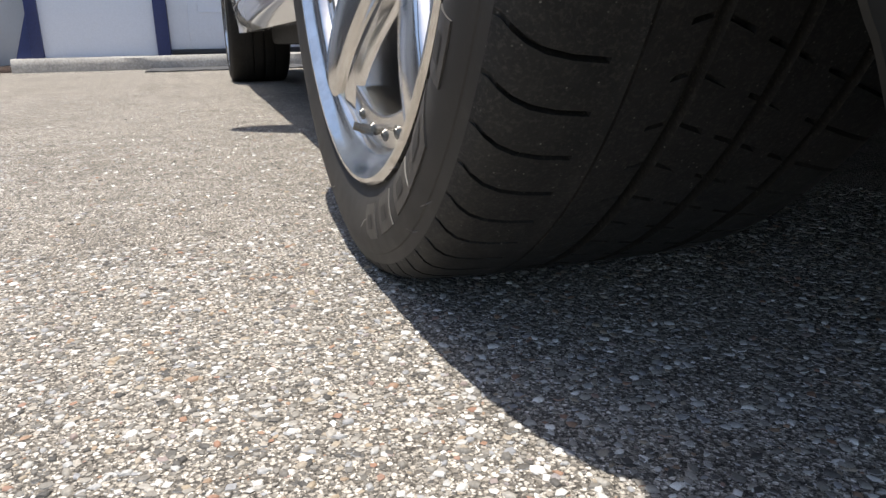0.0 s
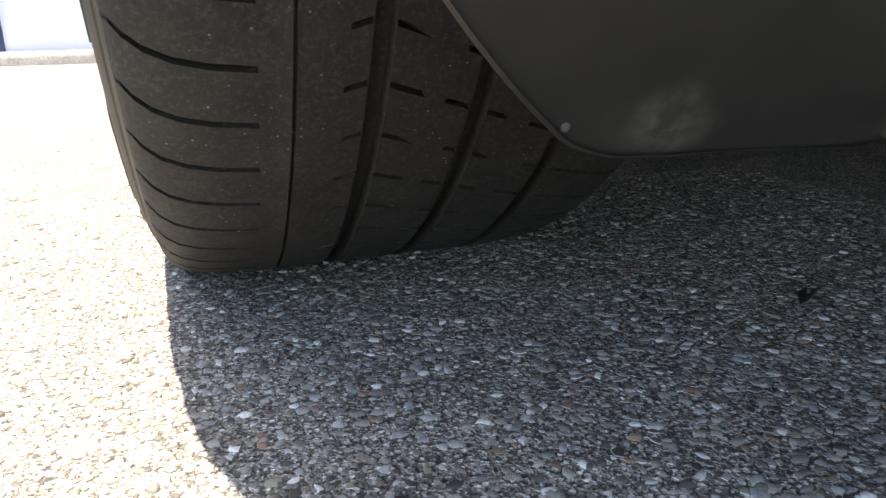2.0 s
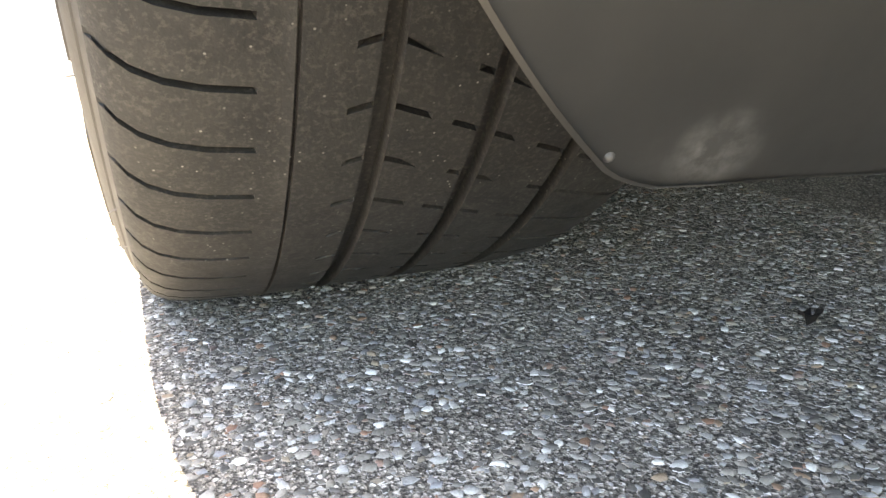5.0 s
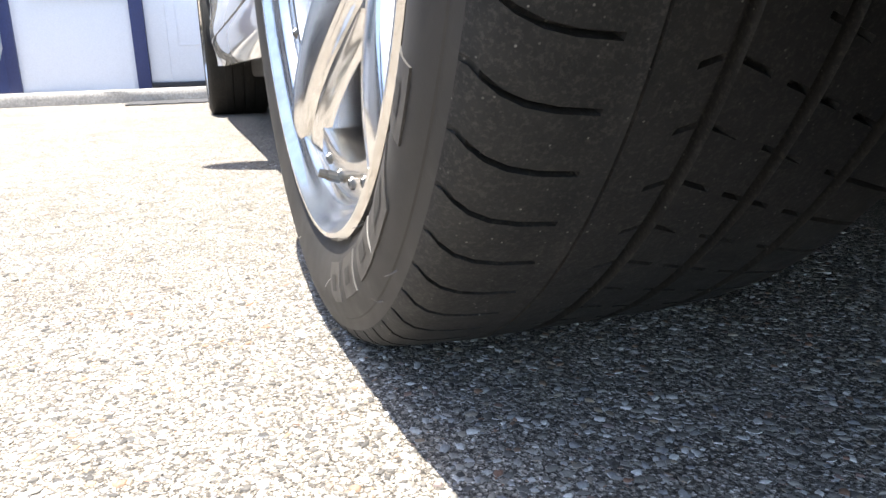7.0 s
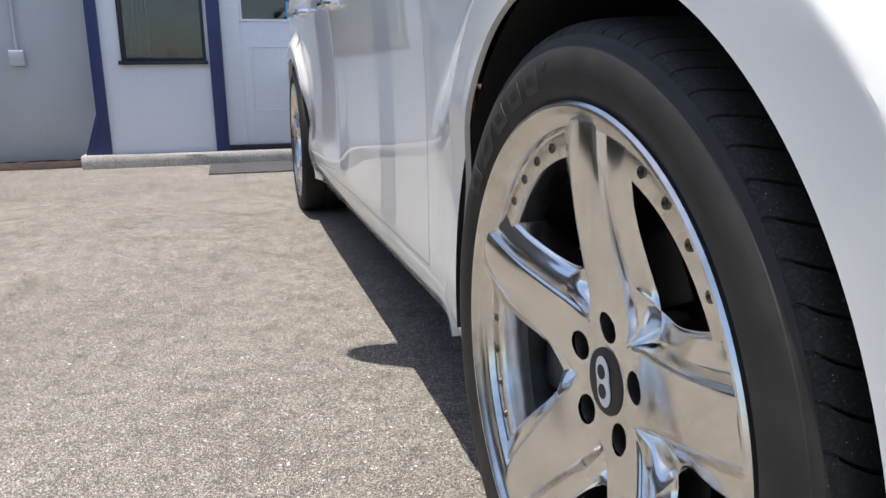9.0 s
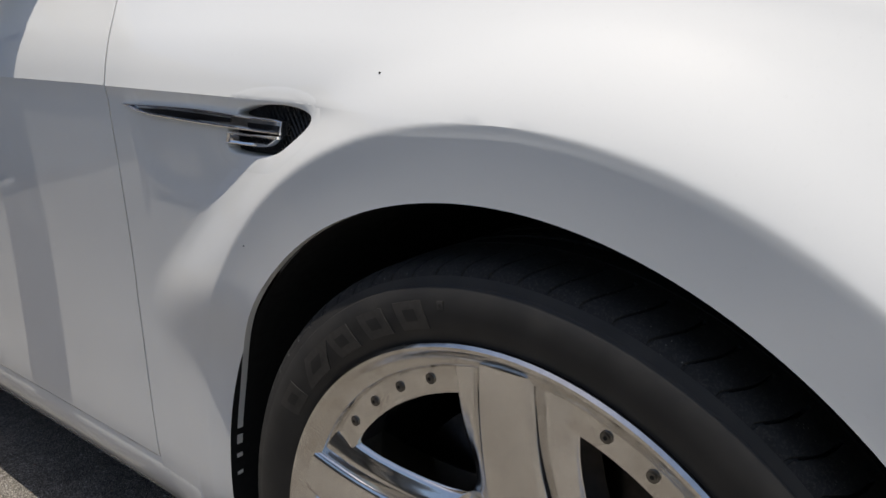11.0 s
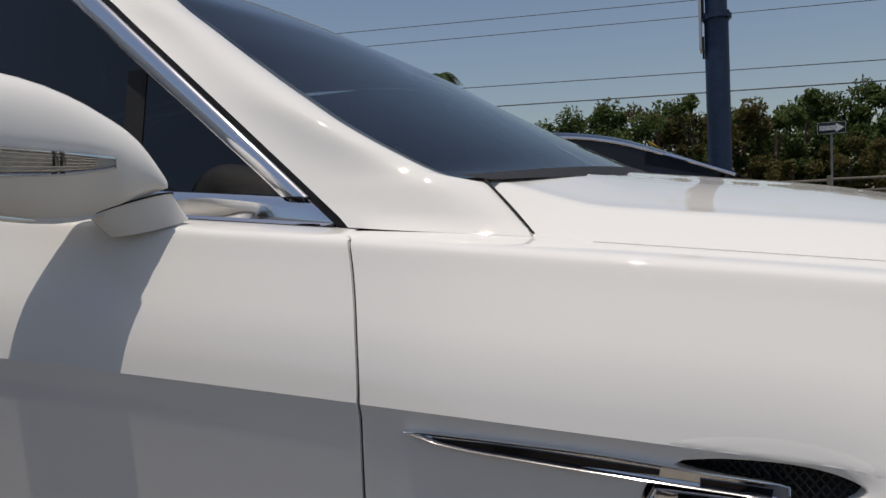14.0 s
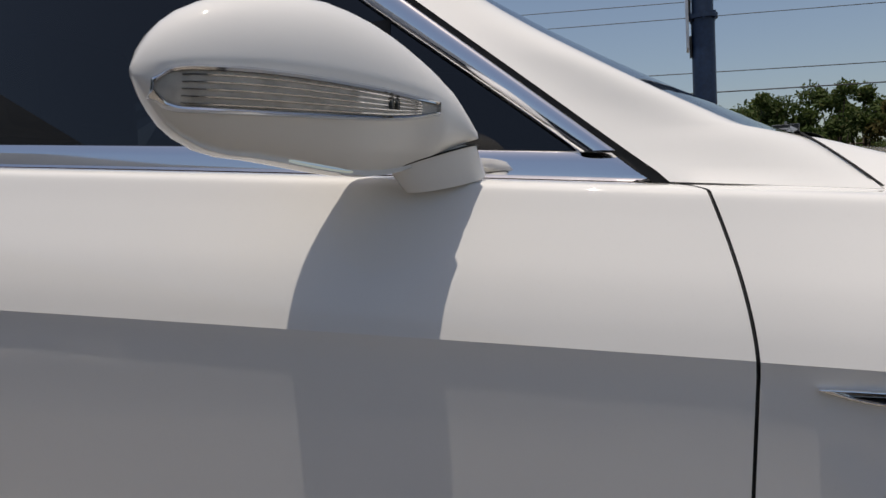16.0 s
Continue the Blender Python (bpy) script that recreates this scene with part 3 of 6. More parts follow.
def side_rows(y_of, n, zb_of, zt_of, lower=36, off=0.0):
    """Rows of points up the flank; y_of(u, z) gives y for u in 0..1."""
    rows = []
    for i in range(n + 1):
        u = i / n
        row = []
        ym = y_of(u, 0.6)
        zb, zt = zb_of(ym, u), zt_of(y_of(u, 0.988))
        zc = min(max(crease_z(ym), zb + 0.02), zt - 0.02)
        zs = [lerp(zb, zc, (k / lower)) for k in range(lower)] + [lerp(zc, zt, k) for k in UPPER]
        for z in zs:
            y = y_of(u, z)
            row.append(Vector((flank(y, z) + off, y, z)))
        rows.append(row)
    return rows


def sill_low(y):
    return 0.222


def nose_low(y):
    return 0.238 + 0.14 * max(0.0, -0.395 - y)


car = empty("car", CX, 1.5, 0, "white four-door saloon with chrome trim, parked on the paving", "car")
OFF = Vector((CX, 1.5, 0.0))


def carpart(ob, parent=None):
    """Hangs a part made in world coordinates under the car."""
    ob.parent = parent or car
    if parent is None:
        ob.matrix_basis = Matrix.Translation(-OFF) @ ob.matrix_basis
    return ob


def build_flanks():
    # front fender
    ys = [lerp(-0.87, -0.41, i / 16) for i in range(17)] + [-0.3965]
    arch = [ARCH_Y - (ARCH_R - 1e-5) * math.cos(math.pi * i / 90) for i in range(91)]
    ys2 = [0.4062] + [lerp(0.42, 1.0, i / 60) for i in range(61)]
    cols = [("n", y) for y in ys] + [("a", y) for y in arch] + [("s", y) for y in ys2]
    rows = []
    for kind, y in cols:
        row = []
        zb = ARCH_Z + 0.003 if kind != "a" else max(ARCH_Z + 0.003, arch_bottom(y, ARCH_Y, sill_low))
        zt = shoulder_z(y if kind != "s" else lerp(0.415, 0.64, (y - 0.406) / 0.594))
        u = 0 if kind != "s" else (y - 0.406) / 0.594
        zc = max(crease_z(y if kind != "s" else lerp(0.4062, 0.597, u)), zb + 0.03)
        for z in [lerp(zb, zc, k / 70) for k in range(70)] + [lerp(zc, zt, k) for k in UPPER]:
            yy = y if kind != "s" else lerp(0.4062, door_cut(z) - 0.0017, u)
            row.append(Vector((flank(yy, z), yy, z)))
        rows.append(row)
    verts, faces = grid(rows)
    # the wing vent's hole
    keep = []
    for f in faces:
        c = sum((verts[k] for k in f), Vector()) / 4
        if not inside((c.y, c.z), VENT_HOLE):
            keep.append(f)
    n, m = len(rows[0]), len(rows)
    rim = [i * n for i in range(m)] + [(m - 1) * n + j for j in range(1, n)] + [i * n + n - 1 for i in range(m - 2, -1, -1)]
    base_n = len(verts)
    verts = verts + [verts[k] + Vector((0.008, 0, 0)) for k in rim]
    for i in range(len(rim) - 1):
        keep.append((rim[i + 1], rim[i], base_n + i, base_n + i + 1))
    # below the axle's height: the foot behind the wheel and the corner before it
    for kind, low in (("s", sill_low), ("n", nose_low)):
        foot = []
        for q, y in cols:
            if q == kind:
                u = (y - 0.406) / 0.594
                row = []
                for z in [lerp(low(y), ARCH_Z + 0.003, k / 8) for k in range(9)]:
                    yy = y if kind == "n" else lerp(0.4062, door_cut(z) - 0.0017, u)
                    row.append(Vector((flank(yy, z), yy, z)))
                foot.append(row)
        fv, ff = grid(foot)
        base_n = len(verts)
        verts = verts + fv
        keep += [tuple(k + base_n for k in f) for f in ff]
    fender = solid("front_fender", verts, keep, paint, None, "", 20)
    other = mirrored(fender, None)
    carpart(fender)
    carpart(other)
    # doors, sills and rear quarter
    def cut2(z):
        return 1.74 + 0.02 * smooth(0.3, 0.9, z)
    def cut3(z):
        r = 0.462
        d = r * r - (z - ARCH_Z) ** 2
        edge = REAR - math.sqrt(d) if d > 0 else REAR
        return min(2.86, max(2.62, edge)) if z > ARCH_Z else 2.605
    top = lambda y: shoulder_z(y)
    door_low = lambda y, u: 0.312
    fd = sheet("front_door", side_rows(lambda u, z: lerp(door_cut(z) + 0.0017, cut2(z) - 0.0025, u), 60, door_low, top), paint, None, "", (0.02, 0, 0), 20)
    rd = sheet("rear_door", side_rows(lambda u, z: lerp(cut2(z) + 0.0025, cut3(z) - 0.0025, u), 44, door_low, top), paint, None, "", (0.02, 0, 0), 20)
    sill = sheet("sill", [[Vector((flank(y, z) + (0.0 if z < 0.30 else 0.002), y, z)) for z in [lerp(0.212, 0.3085, k / 8) for k in range(9)]] for y in [lerp(0.50, 2.60, i / 70) for i in range(71)]], paint, None, "", (0.03, 0, 0), 40)
    cols = []
    for i in range(91):
        y = REAR - (ARCH_R - 1e-5) * math.cos(math.pi * i / 90)
        cols.append((y, arch_bottom(y, REAR, sill_low)))
    cols = [(2.61 + 0.0 * i, 0.245) for i in range(1)] + [(2.66, 0.245), (2.6655, 0.25)] + cols + [(3.4665, 0.25)] + [(lerp(3.48, 4.36, i / 20), 0.25 + 0.02 * i / 20) for i in range(21)]
    rows = []
    for y, zb in cols:
        zt = shoulder_z(y) - 0.10 * smooth(3.4, 4.3, y) ** 2
        row = []
        for k in range(41):
            z = lerp(zb, zt, k / 40)
            edge_y = max(y, cut3(z) + 0.0025) if y < 3.0 else y
            row.append(Vector((flank(edge_y, z), edge_y, z)))
        rows.append(row)
    qp = sheet("rear_quarter", rows, paint, None, "", (0.02, 0, 0), 28)
    for ob in (fd, rd, sill, qp):
        other = mirrored(ob, None)
        carpart(ob)
        carpart(other)
        if ob is fd:
            front_door = ob
        if ob is rd:
            rear_door = ob
    # dark shell behind the gaps
    rows = [[Vector((flank(y, z) + 0.03, y, z)) for z in [lerp(0.30, shoulder_z(y) - 0.01, k / 10) for k in range(11)]] for y in [lerp(0.45, 2.60, i / 40) for i in range(41)]]
    sh = sheet("inner_shell", rows, gap_mat, None, "", (0, 0, 0), 60)
    other = mirrored(sh, None)
    carpart(sh)
    carpart(other)
    # black seals just inside the door gaps
    for cut in (door_cut, cut2):
        rows = [[Vector((flank(cut(z), z) + 0.0035, cut(z) + d, z)) for d in (-0.007, 0.0, 0.007)] for z in [lerp(0.315, shoulder_z(cut(0.9)) - 0.004, k / 60) for k in range(61)]]
        seal = sheet("door_seal", rows, gap_mat, None, "black rubber in the door gap", (0.004, 0, 0), 60)
        other = mirrored(seal, None)
        carpart(seal)
        carpart(other)
    # handles
    for y0, door in ((1.63, front_door), (2.48, rear_door)):
        z = crease_z(y0) - 0.045
        x = flank(y0, z)
        line = [(x + 0.005, y0 - 0.10, z), (x - 0.026, y0 - 0.08, z + 0.003), (x - 0.034, y0, z + 0.006), (x - 0.030, y0 + 0.08, z + 0.006), (x + 0.004, y0 + 0.105, z + 0.004)]
        h = tube("door_handle", line, 0.0105, chrome, None, "chrome pull handle", 10, 28)
        h.parent = door
        h.matrix_basis = Matrix.Translation((0, 0, 0))


VENT_KEYS = [(0.318, 0.8045), (0.289, 0.8085), (0.246, 0.8088), (0.212, 0.8035), (0.1955, 0.7960), (0.2005, 0.7875), (0.226, 0.7725), (0.249, 0.7620), (0.272, 0.7580), (0.315, 0.7568), (0.350, 0.7625), (0.345, 0.7835)]
VENT = [(p.x, p.y) for p in spline([(*q, 0) for q in VENT_KEYS + VENT_KEYS[:1]], 96)][:-1]


def grown(poly, d):
    """The closed outline poly moved outwards by d."""
    out, n = [], len(poly)
    area = sum(poly[i][0] * poly[(i + 1) % n][1] - poly[(i + 1) % n][0] * poly[i][1] for i in range(n))
    s = 1 if area > 0 else -1
    for i in range(n):
        ax, ay = poly[i - 2]
        bx, by = poly[(i + 2) % n]
        lx, ly = bx - ax, by - ay
        ln = math.hypot(lx, ly)
        out.append((poly[i][0] + s * d * ly / ln, poly[i][1] - s * d * lx / ln))
    return out


VENT_HOLE = grown(VENT, 0.0055)


def build_vent():
    """The black mesh opening behind the wheel with its chrome blade."""
    rows = []
    for d, dx in ((0.0170, 0.00005), (0.0145, -0.0002), (0.0105, -0.00025), (0.0070, -0.00025), (0.0035, -0.00025), (0.0012, -0.0002), (0.0003, 0.0001), (-0.0005, 0.0012), (-0.0010, 0.004), (-0.0016, 0.016)):
        rows.append([Vector((flank(y, z) + dx, y, z)) for y, z in grown(VENT, d)])
    verts, faces = grid(rows, True)
    surround = carpart(solid("vent_surround", verts, faces, paint, None, "painted lip round the vent", 50))
    tray_outline = grown(VENT, -0.0005)
    c = Vector((flank(0.27, 0.785) + 0.014, 0.27, 0.785))
    verts = [c] + [Vector((flank(y, z) + 0.0145, y, z)) for y, z in tray_outline]
    n = len(tray_outline)
    tray = carpart(solid("vent_tray", verts, [(0, 1 + i, 1 + (i + 1) % n) for i in range(n)], gap_mat, None, "black vent backing"))
    bm = bmesh.new()
    inner = grown(VENT, -0.003)
    for slope in (1, -1):
        for k in range(-30, 50):
            # diagonal bars cut to the outline
            c0 = 0.16 + k * 0.0070
            run = []
            for i in range(140):
                z = 0.752 + 0.06 * i / 139
                y = c0 + slope * (z - 0.78) * 0.85
                run.append((y, z) if inside((y, z), inner) else None)
            on = [p for p in run if p]
            if len(on) > 6:
                a, b = on[0], on[-1]
                rod(bm, (flank(*a) + 0.0115, *a), (flank(*b) + 0.0115, *b), 0.0010, n=5)
    carpart(part("vent_mesh", bm, black_plastic, None, "black diamond mesh"))
    # blade: a long tapering spear with a flat black inlay, and a second loop below
    top = spline([(0.552, 0.8125, 0), (0.47, 0.8095, 0), (0.386, 0.8055, 0), (0.309, 0.7985, 0), (0.254, 0.7945, 0), (0.243, 0.7925, 0)], 40)
    bot = spline([(0.552, 0.8105, 0), (0.518, 0.8005, 0), (0.440, 0.7925, 0), (0.357, 0.7862, 0), (0.287, 0.7815, 0), (0.2435, 0.7795, 0)], 40)
    def frame_strip(name, outer_a, outer_b, width, proud, label):
        rows = []
        loop = list(outer_a) + list(outer_b[::-1])
        poly = [(p.x, p.y) for p in loop]
        clean = []
        for p in poly:
            if not clean or math.hypot(p[0] - clean[-1][0], p[1] - clean[-1][1]) > 0.0008:
                clean.append(p)
        while math.hypot(clean[0][0] - clean[-1][0], clean[0][1] - clean[-1][1]) < 0.0008:
            clean.pop()
        mid = grown(clean, -width * 0.5)
        inn = grown(clean, -width)
        for pts, dx in ((clean, 0.006), (clean, -proud * 0.7), (grown(clean, -width * 0.22), -proud), (mid, -proud * 1.05), (inn, -proud * 0.75), (inn, -proud * 0.2)):
            rows.append([Vector((min(flank(y, z), 0.032) + dx, y, z)) for y, z in pts])
        verts, faces = grid(rows, True)
        return carpart(solid(name, verts, faces, chrome, None, label, 40)), inn
    fr, inn = frame_strip("vent_blade", top, bot, 0.0028, 0.0060, "chrome spear-shaped blade")
    c = [Vector((min(flank(y, z), 0.032) - 0.0010, y, z)) for y, z in inn]
    half = len(c) // 2
    verts, faces = [], []
    a, b = c[:half], c[half:][::-1]
    k = min(len(a), len(b))
    rows = [[a[int(i * (len(a) - 1) / (k - 1))] for i in range(k)], [b[int(i * (len(b) - 1) / (k - 1))] for i in range(k)]]
    carpart(sheet("blade_face", rows, chrome, None, "sunk chrome face of the blade"))
    for up, low in (([(0.530, 0.8058), (0.449, 0.8035), (0.335, 0.7950)], [(0.522, 0.8010), (0.45, 0.7945), (0.336, 0.7905)]), ([(0.306, 0.7910), (0.28, 0.7895), (0.2545, 0.7880)], [(0.306, 0.7850), (0.28, 0.7842), (0.2560, 0.7832)])):
        rows = []
        for a, b in zip(spline([(*q, 0) for q in up], 24), spline([(*q, 0) for q in low], 24)):
            rows.append([Vector((min(flank(y, z), 0.032) - 0.0022, y, z)) for y, z in ((a.x, a.y), ((a.x + b.x) / 2, (a.y + b.y) / 2), (b.x, b.y))])
        carpart(sheet("blade_inlay", rows, black_gloss, None, "glossy black inlay of the blade", (0.004, 0, 0)))
    loop_t = spline([(0.3405, 0.7815, 0), (0.30, 0.7800, 0), (0.262, 0.7790, 0), (0.2490, 0.7785, 0)], 24)
    loop_b = spline([(0.347, 0.7690, 0), (0.303, 0.7668, 0), (0.269, 0.7678, 0), (0.2495, 0.7755, 0)], 24)
    frame_strip("vent_loop", loop_t, loop_b, 0.0036, 0.0050, "chrome lower loop of the vent")
    # the post between blade and loop
    bm = bmesh.new()
    box(bm, (0.024, 0.322, 0.7700), (0.034, 0.341, 0.7815), 0.003)
    carpart(part("vent_post", bm, chrome, None, "short chrome post in the vent"))


# hood, cowl, pillars and glass
def hood_z(x, y):
    """Height of the bonnet; x measured from the near edge."""
    s = min(1.0, max(0.0, (x - shoulder_x(y)) / (CX - shoulder_x(y))))
    if x > CX:
        s = min(1.0, max(0.0, (2 * CX - x - shoulder_x(y)) / (CX - shoulder_x(y))))
    zs = shoulder_z(y) + 0.0008
    zm = 1.050 - 0.128 * (0.445 - y) - 0.036 * smooth(0.2, -0.3, y)
    rise = curve([0.0, 0.03, 0.060, 0.085, 0.095, 0.13, 0.25, 0.45, 0.62, 0.72, 1.0], [0.0, 0.16, 0.295, 0.40, 0.415, 0.440, 0.58, 0.79, 0.88, 0.955, 1.0])
    corner = 0.26 * smooth(0.40, 0.54, y) * smooth(0.02, 0.085, s) * (1 - smooth(0.30, 0.70, s))
    return lerp(zs, zm, rise(s) + corner)


def hood_rear(x):
    d = min(x, 2 * CX - x)
    return 0.468 + 0.062 * smooth(0.170, 0.215, d) - 0.045 * smooth(0.23, 0.75, d)


def build_hood():
    rows = []
    ss = [0, 0.008, 0.02, 0.04, 0.06, 0.075, 0.085, 0.10, 0.12, 0.16, 0.22, 0.3, 0.4, 0.5, 0.6, 0.66, 0.7, 0.75, 0.82, 0.9, 1.0]
    for i in range(61):
        v = i / 60
        row = []
        for s in ss + [2 - t for t in ss[-2::-1]]:
            # across the whole bonnet, from edge to edge
            y_mid = lerp(-0.80, 0.46, v)
            xe = shoulder_x(y_mid) + plan_in(y_mid) + 0.0010
            x = lerp(xe, 2 * CX - xe, s / 2)
            y_end = hood_rear(x) - 0.002
            y = lerp(-0.80 + 0.10 * (1 - min(s, 2 - s)) , y_end, v)
            xr = shoulder_x(y) + plan_in(y) + 0.0010
            x = lerp(xr, 2 * CX - xr, s / 2)
            shift = plan_in(y)
            sx = lerp(shoulder_x(y), 2 * CX - shoulder_x(y), s / 2)
            row.append(Vector((x, y, hood_z(sx, y))))
        rows.append(row)
    carpart(sheet("hood", rows, paint, None, "long white bonnet", (0, 0, -0.018), 30))


# windscreen: middle line and side line
MID = [(CX, 0.432, 1.042), (CX, 0.62, 1.136), (CX, 0.82, 1.246), (CX, 1.02, 1.360), (CX, 1.20, 1.450)]
EDGE = [(0.219, 0.531, 1.033), (0.212, 0.58, 1.043), (0.208, 0.64, 1.074), (0.211, 0.70, 1.109), (0.224, 0.75, 1.141), (0.238, 0.80, 1.1735), (0.249, 0.85, 1.2085), (0.256, 0.90, 1.246), (0.264, 0.95, 1.2825), (0.278, 1.02, 1.334), (0.318, 1.22, 1.425)]
OUTER = [(0.143, 0.666, 0.9935), (0.1514, 0.700, 1.0205), (0.169, 0.80, 1.103), (0.1867, 0.90, 1.185), (0.2044, 1.00, 1.267), (0.2133, 1.05, 1.308), (0.250, 1.20, 1.400), (0.290, 1.30, 1.432)]


def build_glass_and_pillars():
    mid, edge, outer = spline(MID, 40), spline(EDGE, 40), spline(OUTER, 40)
    rows = []
    for c, e in zip(mid, edge):
        row = []
        for i in range(41):
            w = 2 * i / 40 - 1
            x = CX + w * (CX - e.x)
            k = 1 - abs(w) ** 2.2
            row.append(Vector((x, lerp(e.y, c.y, k), lerp(e.z, c.z, k))))
        rows.append(row)
    ws = sheet("windscreen", rows, screen_glass, None, "tinted windscreen reflecting the sky", (0, 0, 0), 60)
    carpart(ws)
    # dark band at the foot of the screen
    foot = [[p + (q - p) * t + Vector((0, -0.001, 0.002)) for p, q in zip(rows[0], rows[2])] for t in (-0.2, 0.0, 0.4, 0.8)]
    carpart(sheet("screen_border", foot, gap_mat, None, "black border of the windscreen"))
    # A-pillar panel
    base = spline([(0.176, 0.4675, 0.9735), (0.191, 0.490, 0.996), (0.207, 0.515, 1.019), (0.222, 0.534, 1.0345)], 12)
    b_line = spline([tuple(p) for p in base[:-1]] + EDGE[1:], 64)
    a_line = [OUTER[0]] + OUTER[1:]
    a_line = spline(a_line, 64)
    rows = []
    for i in range(65):
        a, b = a_line[i], b_line[i]
        row = []
        for k in range(15):
            t = k / 14
            p = a.lerp(b, t)
            bulge = 0.011 * math.sin(math.pi * t**1.7) * (1 if i > 6 else i / 6)
            p = p + Vector((-0.8, -0.15, 0.55)) * bulge
            row.append(p)
        rows.append(row)
    # the bottom row follows the shoulder
    for k in range(15):
        t = k / 14
        y = lerp(0.664, 0.4685, t)
        rows[0][k] = Vector((shoulder_x(y) + 0.0006, y, shoulder_z(y) + 0.0012))
    pl = sheet("a_pillar", rows, paint, None, "white windscreen pillar", (0.02, 0, 0), 45)
    other = mirrored(pl, None)
    carpart(pl)
    carpart(other)
    # dark gap between bonnet and pillar
    gap = [tuple(p + Vector((-0.0012, -0.001, 0.0006))) for p in base]
    ob = tube("hood_gap", gap, 0.0013, gap_mat, None, "dark gap at the bonnet's corner", 6, 20)
    other = mirrored(ob, None)
    carpart(ob)
    carpart(other)
    # roof
    rows = []
    rim = spline([(0.292, 1.24, 1.424), (0.300, 1.6, 1.462), (0.33, 2.0, 1.468), (0.37, 2.5, 1.43), (0.40, 3.0, 1.33)], 30)
    top = spline([(CX, 1.20, 1.452), (CX, 1.6, 1.490), (CX, 2.0, 1.492), (CX, 2.5, 1.455), (CX, 3.0, 1.35)], 30)
    for c, e in zip(top, rim):
        rows.append([Vector((CX + w * (CX - e.x), lerp(e.y, c.y, 1 - w * w), lerp(e.z, c.z, 1 - abs(w) ** 2.6))) for w in [2 * i / 24 - 1 for i in range(25)]])
    carpart(sheet("roof", rows, paint, None, "white roof", (0, 0, -0.02), 40))
    # rear screen, boot and tail
    rows = [[Vector((CX + w * (CX - lerp(0.40, 0.33, t)), lerp(3.0, 3.55, t) - 0.05 * (1 - w * w) * 0, lerp(1.345, 1.09, t) - 0.02 * w * w)) for w in [2 * i / 16 - 1 for i in range(17)]] for t in [k / 10 for k in range(11)]]
    carpart(sheet("rear_window", rows, dark_glass, None, "dark rear window"))
    rows = []
    for k in range(15):
        t = k / 14
        y = lerp(3.55, 4.40, t)
        rows.append([Vector((CX + w * (CX - 0.142 - (0.28 * (y - 3.3) ** 2)), y, lerp(1.09, 1.02, t) - (0.06 - 0.03 * t) * abs(w) ** 3 - 0.10 * smooth(3.4, 4.3, y) ** 2 * abs(w) ** 3)) for w in [2 * i / 16 - 1 for i in range(17)]])
    carpart(sheet("boot_lid", rows, paint, None, "white boot lid", (0, 0, -0.02)))
    bm = bmesh.new()
    box(bm, (0.47, 4.30, 0.27), (2 * CX - 0.47, 4.42, 1.0), 0.06)
    carpart(part("tail", bm, paint, None, "white tail panel"))
    # rounded nose between the two fenders, from the tray up to the bonnet
    rows = []
    for k in range(17):
        t = k / 16
        z = lerp(0.24, 0.70, t)
        x_edge = flank(-0.868, z) + 0.001
        reach = 0.075 * math.sin(math.pi * min(1.0, 0.25 + 0.6 * t))
        rows.append([Vector((CX + w * (CX - x_edge), -0.868 - reach * (1 - abs(w) ** 3.5), z)) for w in [2 * i / 40 - 1 for i in range(41)]])
    crown = []
    for i in range(41):
        w = 2 * i / 40 - 1
        p = rows[-1][i]
        crown.append(Vector((p.x, -0.80 + 0.10 * abs(w) ** 2 - 0.012, hood_z(min(max(p.x, shoulder_x(-0.8)), 2 * CX - shoulder_x(-0.8)), -0.79) - 0.003)))
    rows.append([rows[-1][i].lerp(crown[i], 0.55) + Vector((0, -0.012, 0.012)) for i in range(41)])
    rows.append(crown)
    carpart(sheet("front_bumper", rows, paint, None, "white rounded nose", (0, 0.01, 0), 50))
    bm = bmesh.new()
    box(bm, (0.30, -0.86, 0.26), (2 * CX - 0.30, 4.3, 0.30), 0.0)
    carpart(part("floor_pan", bm, gap_mat, None, "dark underside"))
    # added block: lowers the underside so less light leaks in beneath the car
    bm = bmesh.new()
    box(bm, (0.17, 0.47, 0.165), (2 * CX - 0.17, 2.58, 0.26), 0.02)
    carpart(part("under_light_block", bm, gap_mat, None, "dark block added under the cabin as a low underside, to keep light out"))
    # C-pillar
    rows = [[Vector((lerp(0.142, 0.37, t), lerp(lerp(2.75, 2.55, t), lerp(3.7, 3.0, t), k / 8), lerp(1.15, 1.42, t) - 0.09 * (k / 8) * t)) for k in range(9)] for t in [j / 8 for j in range(9)]]
    cp = sheet("c_pillar", rows, paint, None, "", (0.02, 0, 0), 40)
    other = mirrored(cp, None)
    carpart(cp)
    carpart(other)
    # side glass, in the tumblehome plane
    def sx(z):
        return 0.1669 + 0.207 * (z - 1.0285)
    belt = lambda y: shoulder_z(y) + 0.030
    front = curve([0.70, 0.75, 1.0, 1.05, 1.18, 1.25, 1.32], [0.985, 1.0245, 1.218, 1.257, 1.348, 1.388, 1.412])
    rows = []
    for i in range(49):
        y = lerp(0.745, 1.70, i / 48)
        top_z = min(front(y) + 0.006, 1.415)
        rows.append([Vector((sx(z), y, z)) for z in [lerp(belt(y) - 0.006, max(top_z, belt(y)), k / 6) for k in range(7)]])
    gl = sheet("front_side_window", rows, dark_glass, None, "dark tinted side window", (0, 0, 0), 60)
